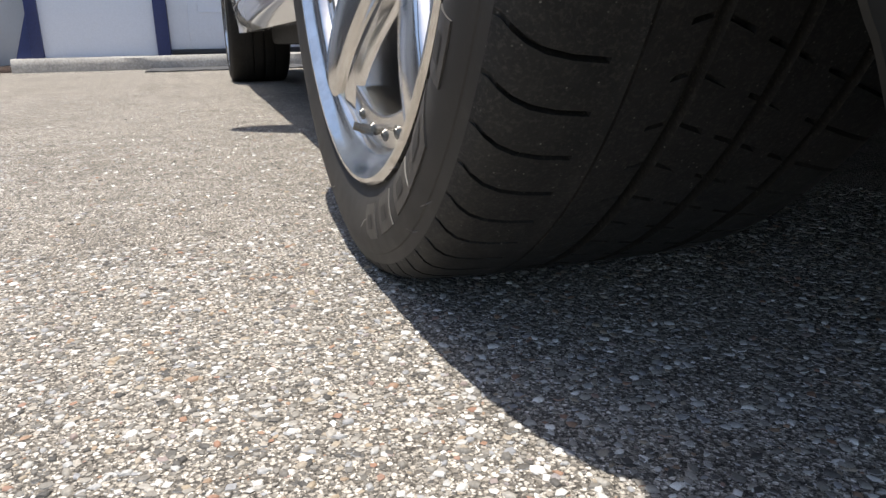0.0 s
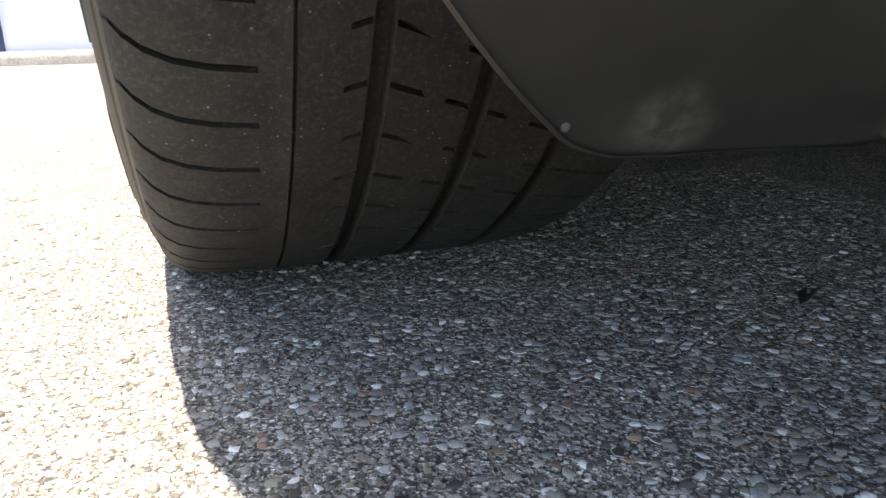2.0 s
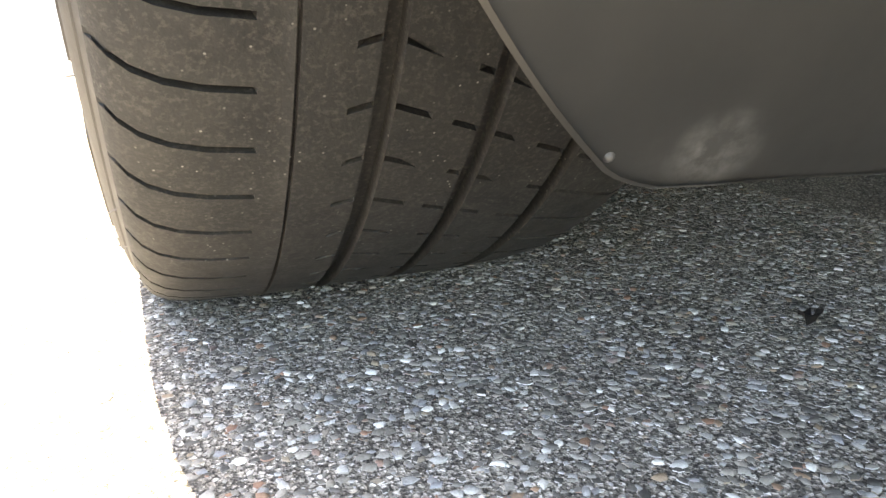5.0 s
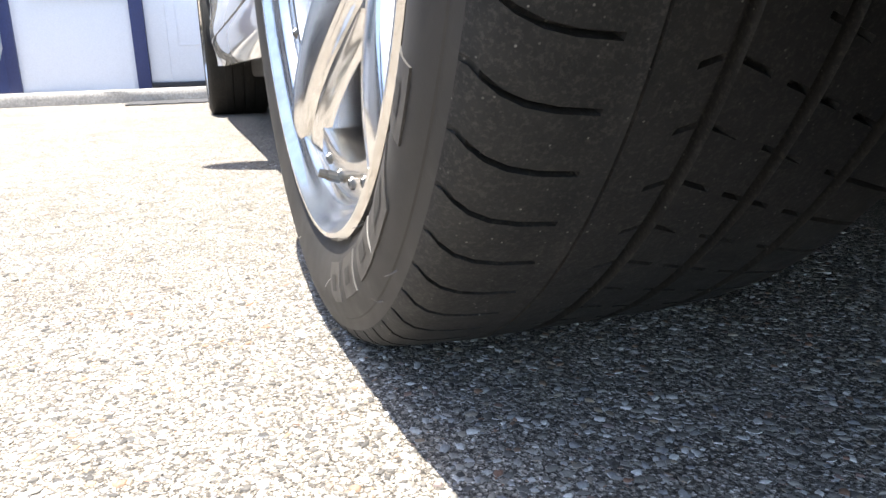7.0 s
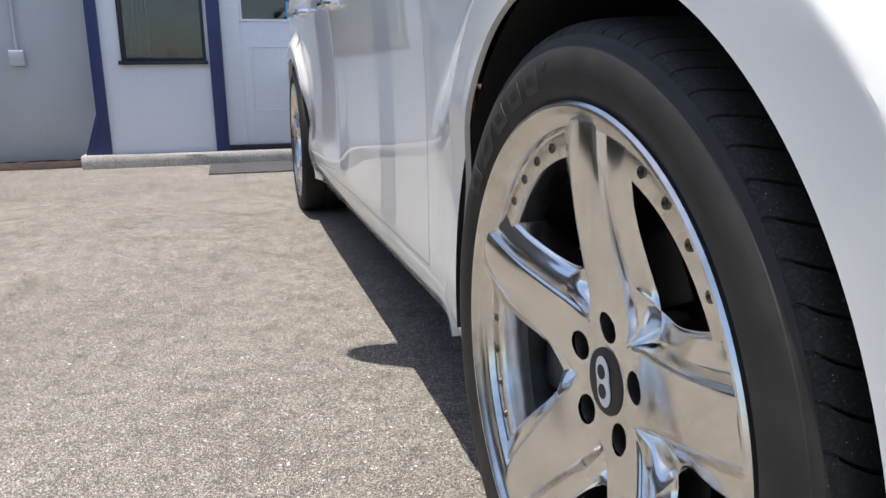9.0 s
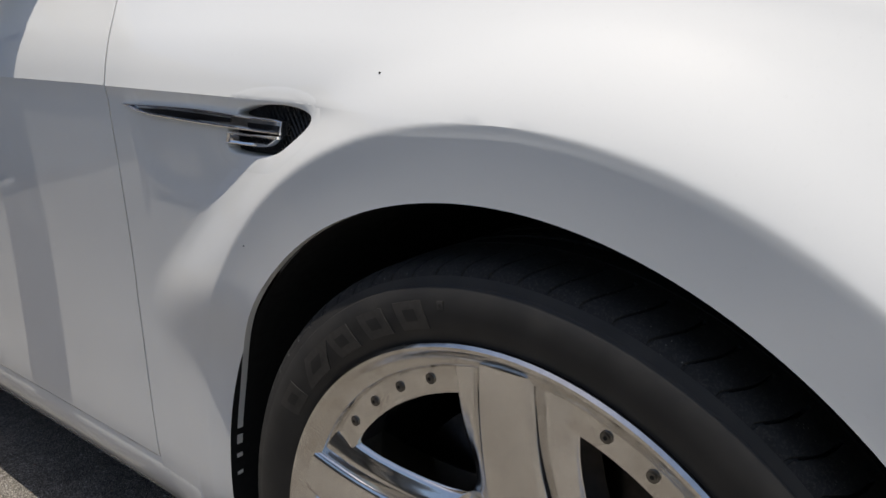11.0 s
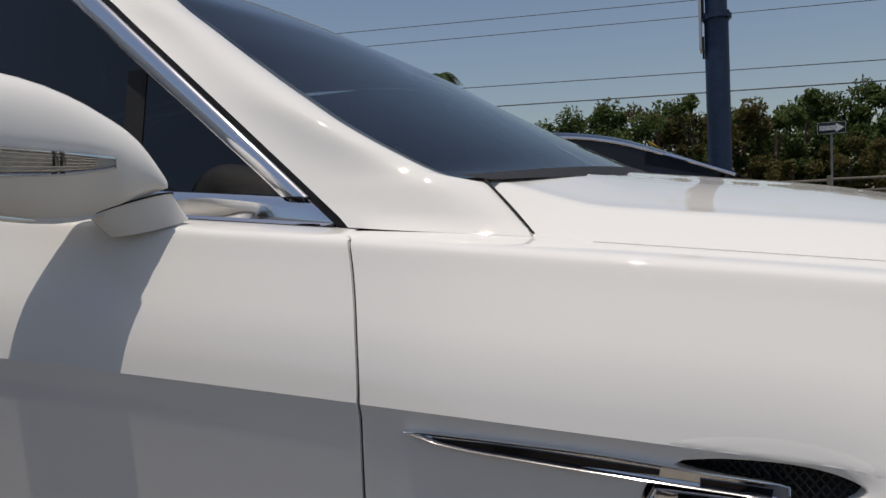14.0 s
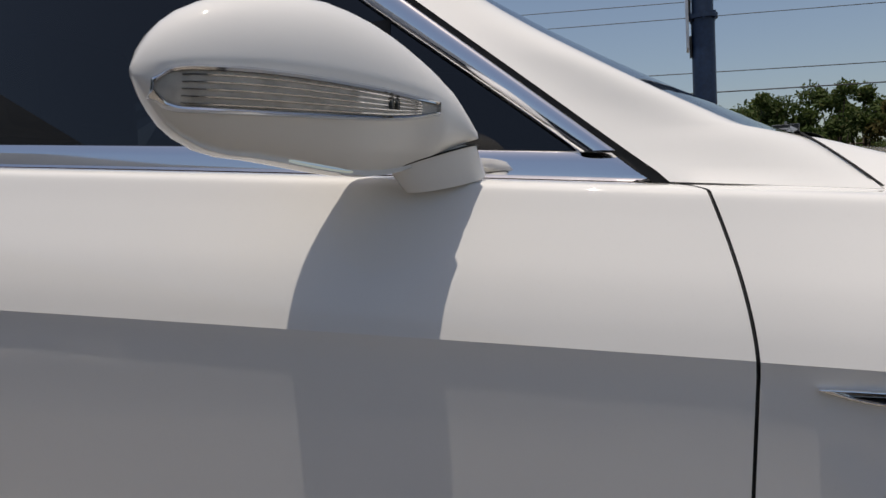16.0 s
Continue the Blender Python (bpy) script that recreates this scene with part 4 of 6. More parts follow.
    rows = [[Vector((sx(z), y, z)) for z in [lerp(belt(y) - 0.006, 1.405 - 0.35 * max(0, y - 2.45), k / 6) for k in range(7)]] for y in [lerp(1.78, 2.85, i / 20) for i in range(21)]]
    gl2 = sheet("rear_side_window", rows, dark_glass, None, "dark tinted side window", (0, 0, 0), 60)
    # divider of the quarter light and pillar cover
    dv = sheet("window_divider", [[Vector((sx(z) - 0.0012, y, z)) for z in (1.04, 1.10, 1.16, 1.205)] for y in (0.980, 0.996, 1.012)], gap_mat, None, "", (0.004, 0, 0), 60)
    bp = sheet("b_pillar", [[Vector((sx(z) - 0.001, y, z)) for z in [lerp(1.07, 1.41, k / 6) for k in range(7)]] for y in (1.70, 1.74, 1.78)], black_plastic, None, "", (0.01, 0, 0), 60)
    for ob in (gl, gl2, bp):
        other = mirrored(ob, None)
        carpart(ob)
        carpart(other)
    carpart(dv)
    # chrome round the side glass
    rows = []
    for i in range(61):
        t = i / 60
        y = lerp(0.684, 2.9, t)
        zb = shoulder_z(y) + 0.0055
        zt = min(shoulder_z(y) + 0.0315, zb + 0.003 + 0.70 * max(0.0, y - 0.684))
        f = (zt - zb) / 0.026
        x = 0.1515
        pts = [(x - 0.008, zb - 0.0050), (x - 0.001, zb - 0.0015), (x - 0.0006, zb + 0.002), (x + 0.0018 * f, lerp(zb, zt, 0.5)), (x + 0.0044 * f, zt - 0.0018), (x + 0.0062 * f, zt - 0.0002), (x + 0.012, zt + 0.0006), (x + 0.026, zt)]
        rows.append([Vector((px, y, pz)) for px, pz in pts])
    belt_strip = sheet("belt_chrome", rows, chrome, None, "chrome strip under the side windows", (0, 0, 0), 40)
    other = mirrored(belt_strip, None)
    carpart(belt_strip)
    carpart(other)
    # the pillar's rear edge, from the mirror triangle over the roof; chrome and seal run along it
    keys = [(0.1436, 0.656, 0.9843)] + OUTER[1:6] + [(0.2400, 1.16, 1.386), (0.272, 1.30, 1.432), (0.300, 1.7, 1.455), (0.318, 2.3, 1.440), (0.345, 2.75, 1.35)]
    ky = [k[1] for k in keys]
    lx, lz = curve(ky, [k[0] for k in keys]), curve(ky, [k[2] for k in keys])
    out = Vector((-0.978, 0, 0.207))
    def along(y, u, o):
        d = 0.02
        way = Vector((lx(min(y + d, 2.75)) - lx(max(y - d, 0.656)), min(y + d, 2.75) - max(y - d, 0.656), lz(min(y + d, 2.75)) - lz(max(y - d, 0.656)))).normalized()
        return Vector((lx(y), y, lz(y))) + way.cross(out).normalized() * u + out * o
    rows = []
    for i in range(91):
        t = (i / 90) ** 1.8
        row = []
        for f, o in ((1.0, -0.006), (0.985, 0.0000), (0.94, 0.0020), (0.88, 0.0032), (0.78, 0.0044), (0.64, 0.0054), (0.50, 0.0059), (0.36, 0.0060), (0.22, 0.0056), (0.10, 0.0046), (0.02, 0.0020), (0.0, -0.004)):
            u = -0.0065 - 0.0235 * f
            y0 = 0.7 + (0.0032 - 0.755 * u) / 0.75
            y = lerp(y0, 2.75, t)
            wide_u = -0.0065 - lerp(0.0235, 0.0315, smooth(0.70, 1.05, y)) * f
            row.append(along(y, wide_u, o))
        rows.append(row)
    arc = sheet("window_chrome", rows, chrome, None, "chrome strip over the side windows", (0, 0, 0), 40)
    other = mirrored(arc, None)
    carpart(arc)
    carpart(other)
    # black seal between chrome and pillar
    rows = [[along(lerp(0.660, 1.60, i / 50), u, -0.0035) for u in (-0.0105, -0.004, 0.0, 0.004)] for i in range(51)]
    seal = sheet("pillar_seal", rows, gap_mat, None, "black rubber seal", (0, 0, 0), 50)
    other = mirrored(seal, None)
    carpart(seal)
    carpart(other)


def build_interior():
    rows = []
    for i in range(31):
        x = lerp(0.25, 2 * CX - 0.25, i / 30)
        rows.append([Vector((x, y, z - 0.03 * (abs(x - CX) / 0.75) ** 2)) for y, z in ((0.50, 1.02), (0.62, 1.045), (0.80, 1.075), (0.95, 1.08), (1.02, 1.06), (1.05, 1.0), (1.05, 0.7))])
    carpart(sheet("dashboard", rows, dash_leather, None, "dark brown leather dashboard", (0, 0, 0), 50))
    seat = None
    for x in (0.55, 1.42):
        for name, a, b, bev in (("seat_cushion", (x - 0.25, 1.25, 0.45), (x + 0.25, 1.75, 0.62), 0.05), ("seat_back", (x - 0.24, 1.72, 0.55), (x + 0.24, 1.88, 1.14), 0.06), ("headrest", (x - 0.13, 1.76, 1.16), (x + 0.13, 1.86, 1.34), 0.04)):
            carpart(part(name, box(bmesh.new(), a, b, bev), tan_leather if name != "headrest" else dark_leather, None, "leather front seat"))
    ring_rows = []
    for i in range(33):
        a = 2 * math.pi * i / 32
        c = Vector((1.42 + 0.18 * math.cos(a), 1.14 + 0.06 * math.sin(a), 1.00 + 0.165 * math.sin(a)))
        ring_rows.append(c)
    carpart(tube("steering_wheel", ring_rows, 0.014, dark_leather, None, "dark steering wheel", 8, 64))
    carpart(box_part("cabin_floor", (0.2, 0.55, 0.35), (2 * CX - 0.2, 3.4, 0.40), dark_leather, None, "dark cabin floor"))
    carpart(part("rear_bench", box(bmesh.new(), (0.28, 2.5, 0.45), (2 * CX - 0.28, 3.1, 1.12), 0.06), tan_leather, None, "tan rear bench"))


# ---------------------------------------------------------------- door mirror
M_IN, M_OUT = Vector((0.068, 0.890, 0)), Vector((-0.168, 1.050, 0))
M_FWD = Vector((-0.58, -0.81, 0))
mir_top = curve([-0.13, -0.06, 0, 0.07, 0.17, 0.30, 0.46, 0.72, 0.88, 0.96, 1.0], [1.052, 1.086, 1.106, 1.121, 1.139, 1.155, 1.165, 1.160, 1.142, 1.120, 1.098])
mir_bot = curve([-0.13, -0.06, 0, 0.12, 0.25, 0.36, 0.64, 0.80, 0.91, 0.97, 1.0], [1.042, 1.036, 1.028, 1.015, 1.010, 1.012, 1.026, 1.033, 1.051, 1.074, 1.092])
mir_fwd = curve([-0.13, -0.06, 0, 0.15, 0.4, 0.7, 0.9, 0.97, 1.0], [0.006, 0.022, 0.036, 0.042, 0.050, 0.050, 0.036, 0.020, 0.004])
mir_aft = curve([-0.13, -0.06, 0, 0.15, 0.4, 0.7, 0.9, 0.97, 1.0], [0.032, 0.048, 0.058, 0.080, 0.092, 0.080, 0.048, 0.024, 0.004])


ridge = curve([-0.13, 0.07, 0.3, 0.6, 0.85, 1.0], [1.080, 1.0845, 1.0905, 1.0965, 1.0985, 1.0985])


def mirror_point(s, a, grow=0.0):
    """A point of the housing: s from root to tip, a round it (0 forward, a quarter turn up)."""
    p = M_IN.lerp(M_OUT, s) if s > 0 else M_IN + Vector((0.07, -0.32, 0)) * -s
    zt, zb = mir_top(s) + grow, mir_bot(s) - grow
    c = (zt + zb) / 2 - 0.004
    h = (zt - c) if math.sin(a) > 0 else (c - zb)
    d = (mir_fwd(s) if math.cos(a) > 0 else mir_aft(s)) + grow
    ca, sa = math.cos(a), math.sin(a)
    n = 0.80 if ca > 0 else 0.55
    z = c + math.copysign(abs(sa) ** 0.92, sa) * h
    reach = math.copysign(abs(ca) ** n, ca) * d
    # below a ridge over the lens the front face leans back
    if ca > 0:
        reach -= 0.34 * min(0.08, max(0.0, ridge(s) - z)) * smooth(0.0, 0.15, s) * smooth(1.0, 0.88, s) * min(1.0, 2.5 * ca)
    return p + M_FWD * reach + Vector((0, 0, z))


def mirror_angle(s, z):
    lo, hi = -1.5, 1.5
    for _ in range(30):
        m = (lo + hi) / 2
        if mirror_point(s, m).z < z:
            lo = m
        else:
            hi = m
    return (lo + hi) / 2


def build_mirror():
    ss = [-0.13, -0.12, -0.10, -0.07, -0.035, 0, 0.02, 0.05, 0.09, 0.14, 0.2, 0.27, 0.35, 0.43, 0.51, 0.59, 0.67, 0.75, 0.82, 0.88, 0.92, 0.95, 0.975, 0.99, 1.0]
    rows = [[mirror_point(s, 2 * math.pi * k / 120) for k in range(120)] for s in ss]
    verts, faces = grid(rows, True)
    n = 120
    faces += [tuple(range(n))[::-1], tuple((len(ss) - 1) * n + k for k in range(n))]
    m = carpart(solid("door_mirror", verts, faces, paint, None, "white door mirror housing with a slim indicator lens", 50))
    # indicator: reflector, lens and chrome border, following the housing
    lens_top = curve([0.07, 0.12, 0.20, 0.3, 0.6, 0.85, 0.93, 0.962], [1.0732, 1.0752, 1.0778, 1.0808, 1.0875, 1.0905, 1.0890, 1.0825])
    lens_bot = curve([0.07, 0.12, 0.20, 0.3, 0.6, 0.85, 0.93, 0.962], [1.0670, 1.0648, 1.0624, 1.0612, 1.0620, 1.0645, 1.0680, 1.0775])
    def lens_rows(grow, lift, cols=60, k_n=9):
        out = []
        for i in range(cols + 1):
            s = lerp(0.07 - grow * 1.5, 0.962 + grow * 1.5, i / cols)
            sc = min(max(s, 0.07), 0.962)
            zt, zb = lens_top(sc) + grow, lens_bot(sc) - grow
            row = []
            for k in range(k_n):
                z = lerp(zb, zt, k / (k_n - 1))
                p = mirror_point(s, mirror_angle(s, z))
                row.append(p + M_FWD * lift)
            out.append(row)
        return out
    def child(ob):
        ob.parent = m
        return ob
    child(sheet("lens_back", lens_rows(0.0, 0.0006), plain("lens_reflector", (0.86, 0.85, 0.83), 0.3, 0.0, 90, 0.15, 20).m, None, "silvery reflector", (0, 0, 0), 60))
    bm = bmesh.new()
    for k in range(5):
        z_f = (k + 0.5) / 5
        pts = []
        for i in range(40):
            s = lerp(0.13, 0.90, i / 39)
            z = lerp(lens_bot(s), lens_top(s), z_f)
            pts.append(mirror_point(s, mirror_angle(s, z)) + M_FWD * 0.0016)
        for a, b in zip(pts, pts[1:]):
            rod(bm, a, b, 0.0009, n=5)
    child(part("lens_rib", bm, chrome, None, "fine ribs inside the lens"))
    for s0, c in ((0.262, bolt_mat), (0.238, bolt_mat)):
        bm = bmesh.new()
        p = mirror_point(s0, mirror_angle(s0, 1.0745)) + M_FWD * 0.0015
        box(bm, (-0.0022, -0.002, -0.0075), (0.0022, 0.002, 0.0075), 0.0006)
        bmesh.ops.translate(bm, vec=p, verts=bm.verts)
        child(part("lens_divider", bm, c, None, "dark divider inside the lens"))
    ob = child(sheet("lens_cover", lens_rows(0.0, 0.0034), lens_glass, None, "clear indicator lens", (0, 0, 0), 60))
    ob.visible_shadow = False
    inner, outer = lens_rows(0.0, 0.0030, 60, 9), lens_rows(0.0042, 0.0022, 60, 9)
    def loop(rows):
        return [r[0] for r in rows] + [rows[-1][k] for k in range(1, 8)] + [r[-1] for r in rows[::-1]] + [rows[0][k] for k in range(7, 0, -1)]
    li, lo = loop(inner), loop(outer)
    mid = [a.lerp(b, 0.5) + M_FWD * 0.0030 for a, b in zip(li, lo)]
    back = [p - M_FWD * 0.004 for p in lo]
    verts, faces = grid([li, mid, lo, back], True)
    child(solid("lens_frame", verts, faces, chrome, None, "chrome border of the lens", 60))
    # plate under the housing
    rows = []
    for i in range(13):
        s = lerp(0.33, 0.56, i / 12)
        w = 0.012 * math.sin(math.pi * i / 12) ** 0.5
        a0 = -math.pi / 2
        rows.append([mirror_point(s, a0 + 0.25 + k * w * 6) + Vector((0, 0, -0.0008)) for k in (-1, 0, 1)])
    child(sheet("under_lamp", rows, chrome, None, "small lamp lens under the mirror", (0, 0, 0.003)))
    # glass on the aft side
    rows = [[mirror_point(s, math.pi + k * 0.16) - M_FWD * 0.0015 for k in range(-4, 5)] for s in [lerp(0.16, 0.90, i / 12) for i in range(13)]]
    child(sheet("mirror_glass", rows, chrome, None, "mirror glass"))
    # foot
    def foot_row(t, grow=0.0):
        c = Vector((0.064, 0.888, 0)).lerp(Vector((0.082, 0.882, 0)), t)
        hx, hy = lerp(0.018, 0.020, t) + grow, lerp(0.040, 0.038, t) + grow
        row = []
        for k in range(32):
            a = 2 * math.pi * k / 32
            y = c.y + math.sin(a) * hy
            x = c.x + math.copysign(abs(math.cos(a)) ** 0.85, math.cos(a)) * hx - (y - c.y) * 0.42
            upper = 1.026 - (y - 0.888) * 0.275
            lower = 0.993 + max(-0.01, (x - 0.058)) * 0.32
            row.append(Vector((x, y, lerp(upper, lower, t))))
        return row
    rows = [foot_row(-0.10, -0.010)] + [foot_row(k / 8) for k in range(9)]
    verts, faces = grid(rows, True)
    faces += [tuple(range(32)), tuple(9 * 32 + k for k in range(32))[::-1]]
    carpart(solid("mirror_foot", verts, [f[::-1] for f in faces], paint, None, "white foot of the door mirror", 50))
    # dark seam where housing and foot meet
    seam = foot_row(0.0, 0.0006)
    carpart(tube("mirror_seam", [tuple(p) for p in seam + seam[:1]], 0.0011, gap_mat, None, "dark seam of the mirror foot", 6, 64))


# ---------------------------------------------------------------- wheels
WX = 0.140           # middle plane of the near wheels
PITCH = 79


def tyre_profile_detail(detail):
    """Cross-section from the outer bead over the tread to the inner bead: (x, r, zone)."""
    p = [(0.030, 0.264, "s"), (0.020, 0.271, "s"), (0.0130, 0.2765, "s"), (0.0085, 0.2825, "s"), (0.0052, 0.290, "s"), (0.0032, 0.299, "s"), (0.0026, 0.307, "s"), (0.0032, 0.315, "s"), (0.0052, 0.3215, "s"), (0.0070, 0.3255, "s"), (0.0079, 0.3261, "s"), (0.0086, 0.3280, "s"), (0.0102, 0.3335, "s"), (0.0125, 0.3376, "t"), (0.0160, 0.3412, "t"), (0.0220, 0.3442, "t"), (0.031, 0.3461, "t"), (0.043, 0.3472, "t"), (0.0590, 0.3479, "t"), (0.0602, 0.3479, "e"), (0.065, 0.3483, "e"), (0.0718, 0.3486, "e")]
    T = 0.3488
    def groove(x0, x1, d):
        return [(x0, T, "e"), (x0 + 0.0008, T - d, "g"), (x1 - 0.0008, T - d, "g"), (x1, T, "e")]
    p += [(0.0722, T, "e"), (0.0725, T - 0.0032, "g"), (0.0737, T - 0.0032, "g"), (0.0740, T, "e")]
    p += [(0.082, T, "e"), (0.0915, T, "e"), (0.0925, T, "k"), (0.1008, T, "k")] + groove(0.1010, 0.1095, 0.0070) + [(0.1098, T, "k"), (0.1240, T, "k"), (0.1250, T, "e"), (0.134, T, "e"), (0.1390, T, "k")]
    p += [(0.1458, T, "k")] + groove(0.1460, 0.1545, 0.0070) + [(0.1548, T, "k"), (0.1645, T, "k"), (0.1655, T, "e"), (0.177, T, "e"), (0.183, T, "k"), (0.1916, T, "k")]
    p += groove(0.1918, 0.2003, 0.0070) + [(0.2008, T, "e"), (0.210, T - 0.0004, "k"), (0.228, T - 0.0014, "k"), (0.242, T - 0.0032, "k"), (0.252, T - 0.0075, "k"), (0.259, T - 0.0140, "e"), (0.266, 0.318, "s"), (0.2700, 0.298, "s"), (0.265, 0.275, "s"), (0.25, 0.262, "s")]
    return p


def slit_shift(x):
    """Turn of the sipes about the axle, in degrees, across the tread."""
    if x < 0.08:
        return -2.9 * (1 - math.exp(-(x - 0.011) / 0.015))
    if x < 0.1052:
        return 0.6 - 0.9 * ((x - 0.1052) / 0.012) ** 2 * 0.5
    return 0.6 - 65 * (x - 0.1052)


def build_tyre(parent, detail, mirror=False):
    prof = tyre_profile_detail(detail)
    if not detail:
        rows = [[(x - WX, -r * math.cos(2 * math.pi * i / 96), r * math.sin(2 * math.pi * i / 96)) for i in range(96)] for x, r, z in prof]
        verts, faces = grid(rows, True)
        return solid("tyre", verts, faces, rubber, parent, "worn black road tyre", 40)
    # angles inside one pitch: a sipe 3.2 mm wide, its walls and floor
    pitch = 360.0 / PITCH
    w = 0.50
    local = [0.0, 0.03, w - 0.03, w, w + 0.8, pitch * 0.55, pitch * 0.80]
    rows = []
    for x, r, zone in prof:
        row = []
        for i in range(PITCH):
            long_tick = i % 2 == 0
            for j, a in enumerate(local):
                rr = r
                th = i * pitch + a + 3.55 + (slit_shift(x) if zone in "tekg" else slit_shift(0.0125) * smooth(0.3261, 0.3348, r))
                cut = 0.0
                if zone == "t" and j in (1, 2):
                    cut = 0.0065 if x > 0.0165 else 0.0024
                if zone == "k" and j in (1, 2):
                    near = min(abs(x - 0.1052), abs(x - 0.1502), abs(x - 0.1960))
                    if x > 0.205 or long_tick or near < 0.0085:
                        cut = 0.0060
                    if not long_tick and x in (0.1240, 0.0925, 0.1390, 0.1645, 0.183):
                        cut = 0.0
                rr -= cut
                t = math.radians(th)
                row.append(Vector((x - WX, -rr * math.cos(t), rr * math.sin(t))))
        rows.append(row)
    verts, faces = grid(rows, True)
    # rest on the ground: flatten the foot
    for v in verts:
        low = 0.0006 - HUB
        sag = smooth(0.275, 0.335, -v.z) * smooth(0.14, 0.01, abs(v.y))
        v.x += 0.003 * sag * (-1 if v.x < 0 else 1) * smooth(0.09, 0.125, abs(v.x))
        v.z = max(v.z, low)
    ob = solid("tyre", verts, faces, rubber, parent, "worn black road tyre with sipes and three broad grooves", 28)
    ob.data.materials.append(sidewall_mat)
    n = PITCH * len(local)
    for k, poly in enumerate(ob.data.polygons):
        if prof[k // n][2] == "s" and prof[min(k // n + 1, len(prof) - 1)][2] == "s" and prof[k // n][0] < 0.1:
            poly.material_index = 1
    return ob


def side_x(r):
    pr = [(p[1], p[0]) for p in tyre_profile_detail(True)[:14]]
    return curve([p[0] for p in pr], [p[1] for p in pr])(r)


def build_sidewall_marks(parent):
    """Raised blocks in place of lettering, and moulding whiskers."""
    def block(a0, a1, r0, r1, slant, inset=0.0):
        rows = []
        for k in range(9):
            a = lerp(a0, a1, k / 8)
            rows.append([(a + slant * (q - 0.5), lerp(r0, r1, q)) for q in (0, 0.25, 0.5, 0.75, 1)])
        return rows
    def to_point(a, r, lift):
        t = math.radians(a)
        return Vector((side_x(r) - lift - WX, -r * math.cos(t), r * math.sin(t)))
    marks = [(-38.4, -31.8, 0.287, 0.311, 1), (-51.2, -42.8, 0.287, 0.3125, -4), (-60.0, -53.4, 0.288, 0.313, 1.2), (-69.4, -63.2, 0.289, 0.314, 1.2), (-78.2, -72.2, 0.290, 0.315, 0.8), (-82.4, -81.2, 0.307, 0.314, 0)]
    for turn in (0, 180):
        for a0, a1, r0, r1, slant in marks:
            rows = block(a0 + turn, a1 + turn, r0, r1, slant)
            top = [[to_point(a, r, 0.0008) for a, r in row] for row in rows]
            verts, faces = grid(top)
            n, m = 5, 9
            rim = list(range(n)) + [i * n + n - 1 for i in range(1, m)] + [(m - 1) * n + j for j in range(n - 2, -1, -1)] + [i * n for i in range(m - 2, 0, -1)]
            flat = [p for row in rows for p in row]
            b = len(verts)
            verts += [to_point(*flat[k], -0.0006) for k in rim]
            faces += [(rim[(i + 1) % len(rim)], rim[i], b + i, b + (i + 1) % len(rim)) for i in range(len(rim))]
            # a sunk bar inside each block
            solid("raised_mark", verts, faces, letter_mat, parent, "raised block on the sidewall", 40)
            mid_a, half = (a0 + a1) / 2 + turn, (a1 - a0) * 0.22
            rows2 = block(mid_a - half, mid_a + half, lerp(r0, r1, 0.3), lerp(r0, r1, 0.72), slant * 0.45)
            inner = [[to_point(a, r, 0.0011) for a, r in row] for row in rows2]
            verts, faces = grid(inner)
            solid("raised_mark_bar", verts, faces, sidewall_mat, parent, "paler bar on the block", 40)
    rnd = random.Random(11)
    spots = [(-34.5, 0.275), (-21, 0.2735), (-28.5, 0.283), (-12, 0.2740), (-46, 0.276), (-55, 0.2745), (-62, 0.277), (-71, 0.2745), (-78, 0.30), (-2, 0.2745), (-5, 0.2745), (-88, 0.276), (-95, 0.277), (-104, 0.303), (-112, 0.277), (-120, 0.31), (30, 0.2745), (62, 0.2745), (110, 0.2745), (140, 0.2745), (-50, 0.3275), (-57, 0.3285), (-20, 0.3225)]
    for a, r in spots:
        bm = bmesh.new()
        p = to_point(a, r, -0.0005)
        t = math.radians(a + rnd.uniform(-60, 60))
        way = Vector((-0.85, 0.5 * math.cos(t), 0.5 * math.sin(t))).normalized()
        mid = p + way * rnd.uniform(0.003, 0.006)
        rod(bm, p, mid, 0.00042, 0.00036, 5)
        rod(bm, mid, mid + (way + Vector((0, rnd.uniform(-0.8, 0.8), rnd.uniform(-0.8, 0.8)))).normalized() * rnd.uniform(0.002, 0.005), 0.00036, 0.0002, 5)
        part("whisker", bm, whisker_mat, parent)
    # one long whisker that lies on the upper mark
    bm = bmesh.new()
    rod(bm, to_point(-7, 0.300, 0.001), to_point(-13, 0.3105, 0.0022), 0.0005, 0.0003, 5)
    part("whisker", bm, whisker_mat, parent, "long thin rubber whisker")


SPOKE_AT = 91.25
WM = WX - 0.006      # the metal sits a little further in


def face_x(r):
    """How far in the wheel face lies, from rim to hub."""
    return curve([0.03, 0.06, 0.09, 0.13, 0.18, 0.22, 0.262], [0.0530, 0.0500, 0.0430, 0.0310, 0.0180, 0.0115, 0.0080])(r)


half_angle = curve([0.034, 0.07, 0.115, 0.1215, 0.1225, 0.1240, 0.1265, 0.1300, 0.135, 0.142, 0.150, 0.16, 0.19, 0.22, 0.262], [36, 36, 36, 36, 34.6, 32.8, 30.8, 28.8, 26.8, 24.8, 23.0, 21.3, 18.0, 15.9, 14.0])
band_half = curve([0.04, 0.06, 0.088, 0.14, 0.18, 0.262], [0.0345, 0.0375, 0.0378, 0.0335, 0.0300, 0.0255])
HOLE_R, HOLE_AT = 0.0158, 0.0575


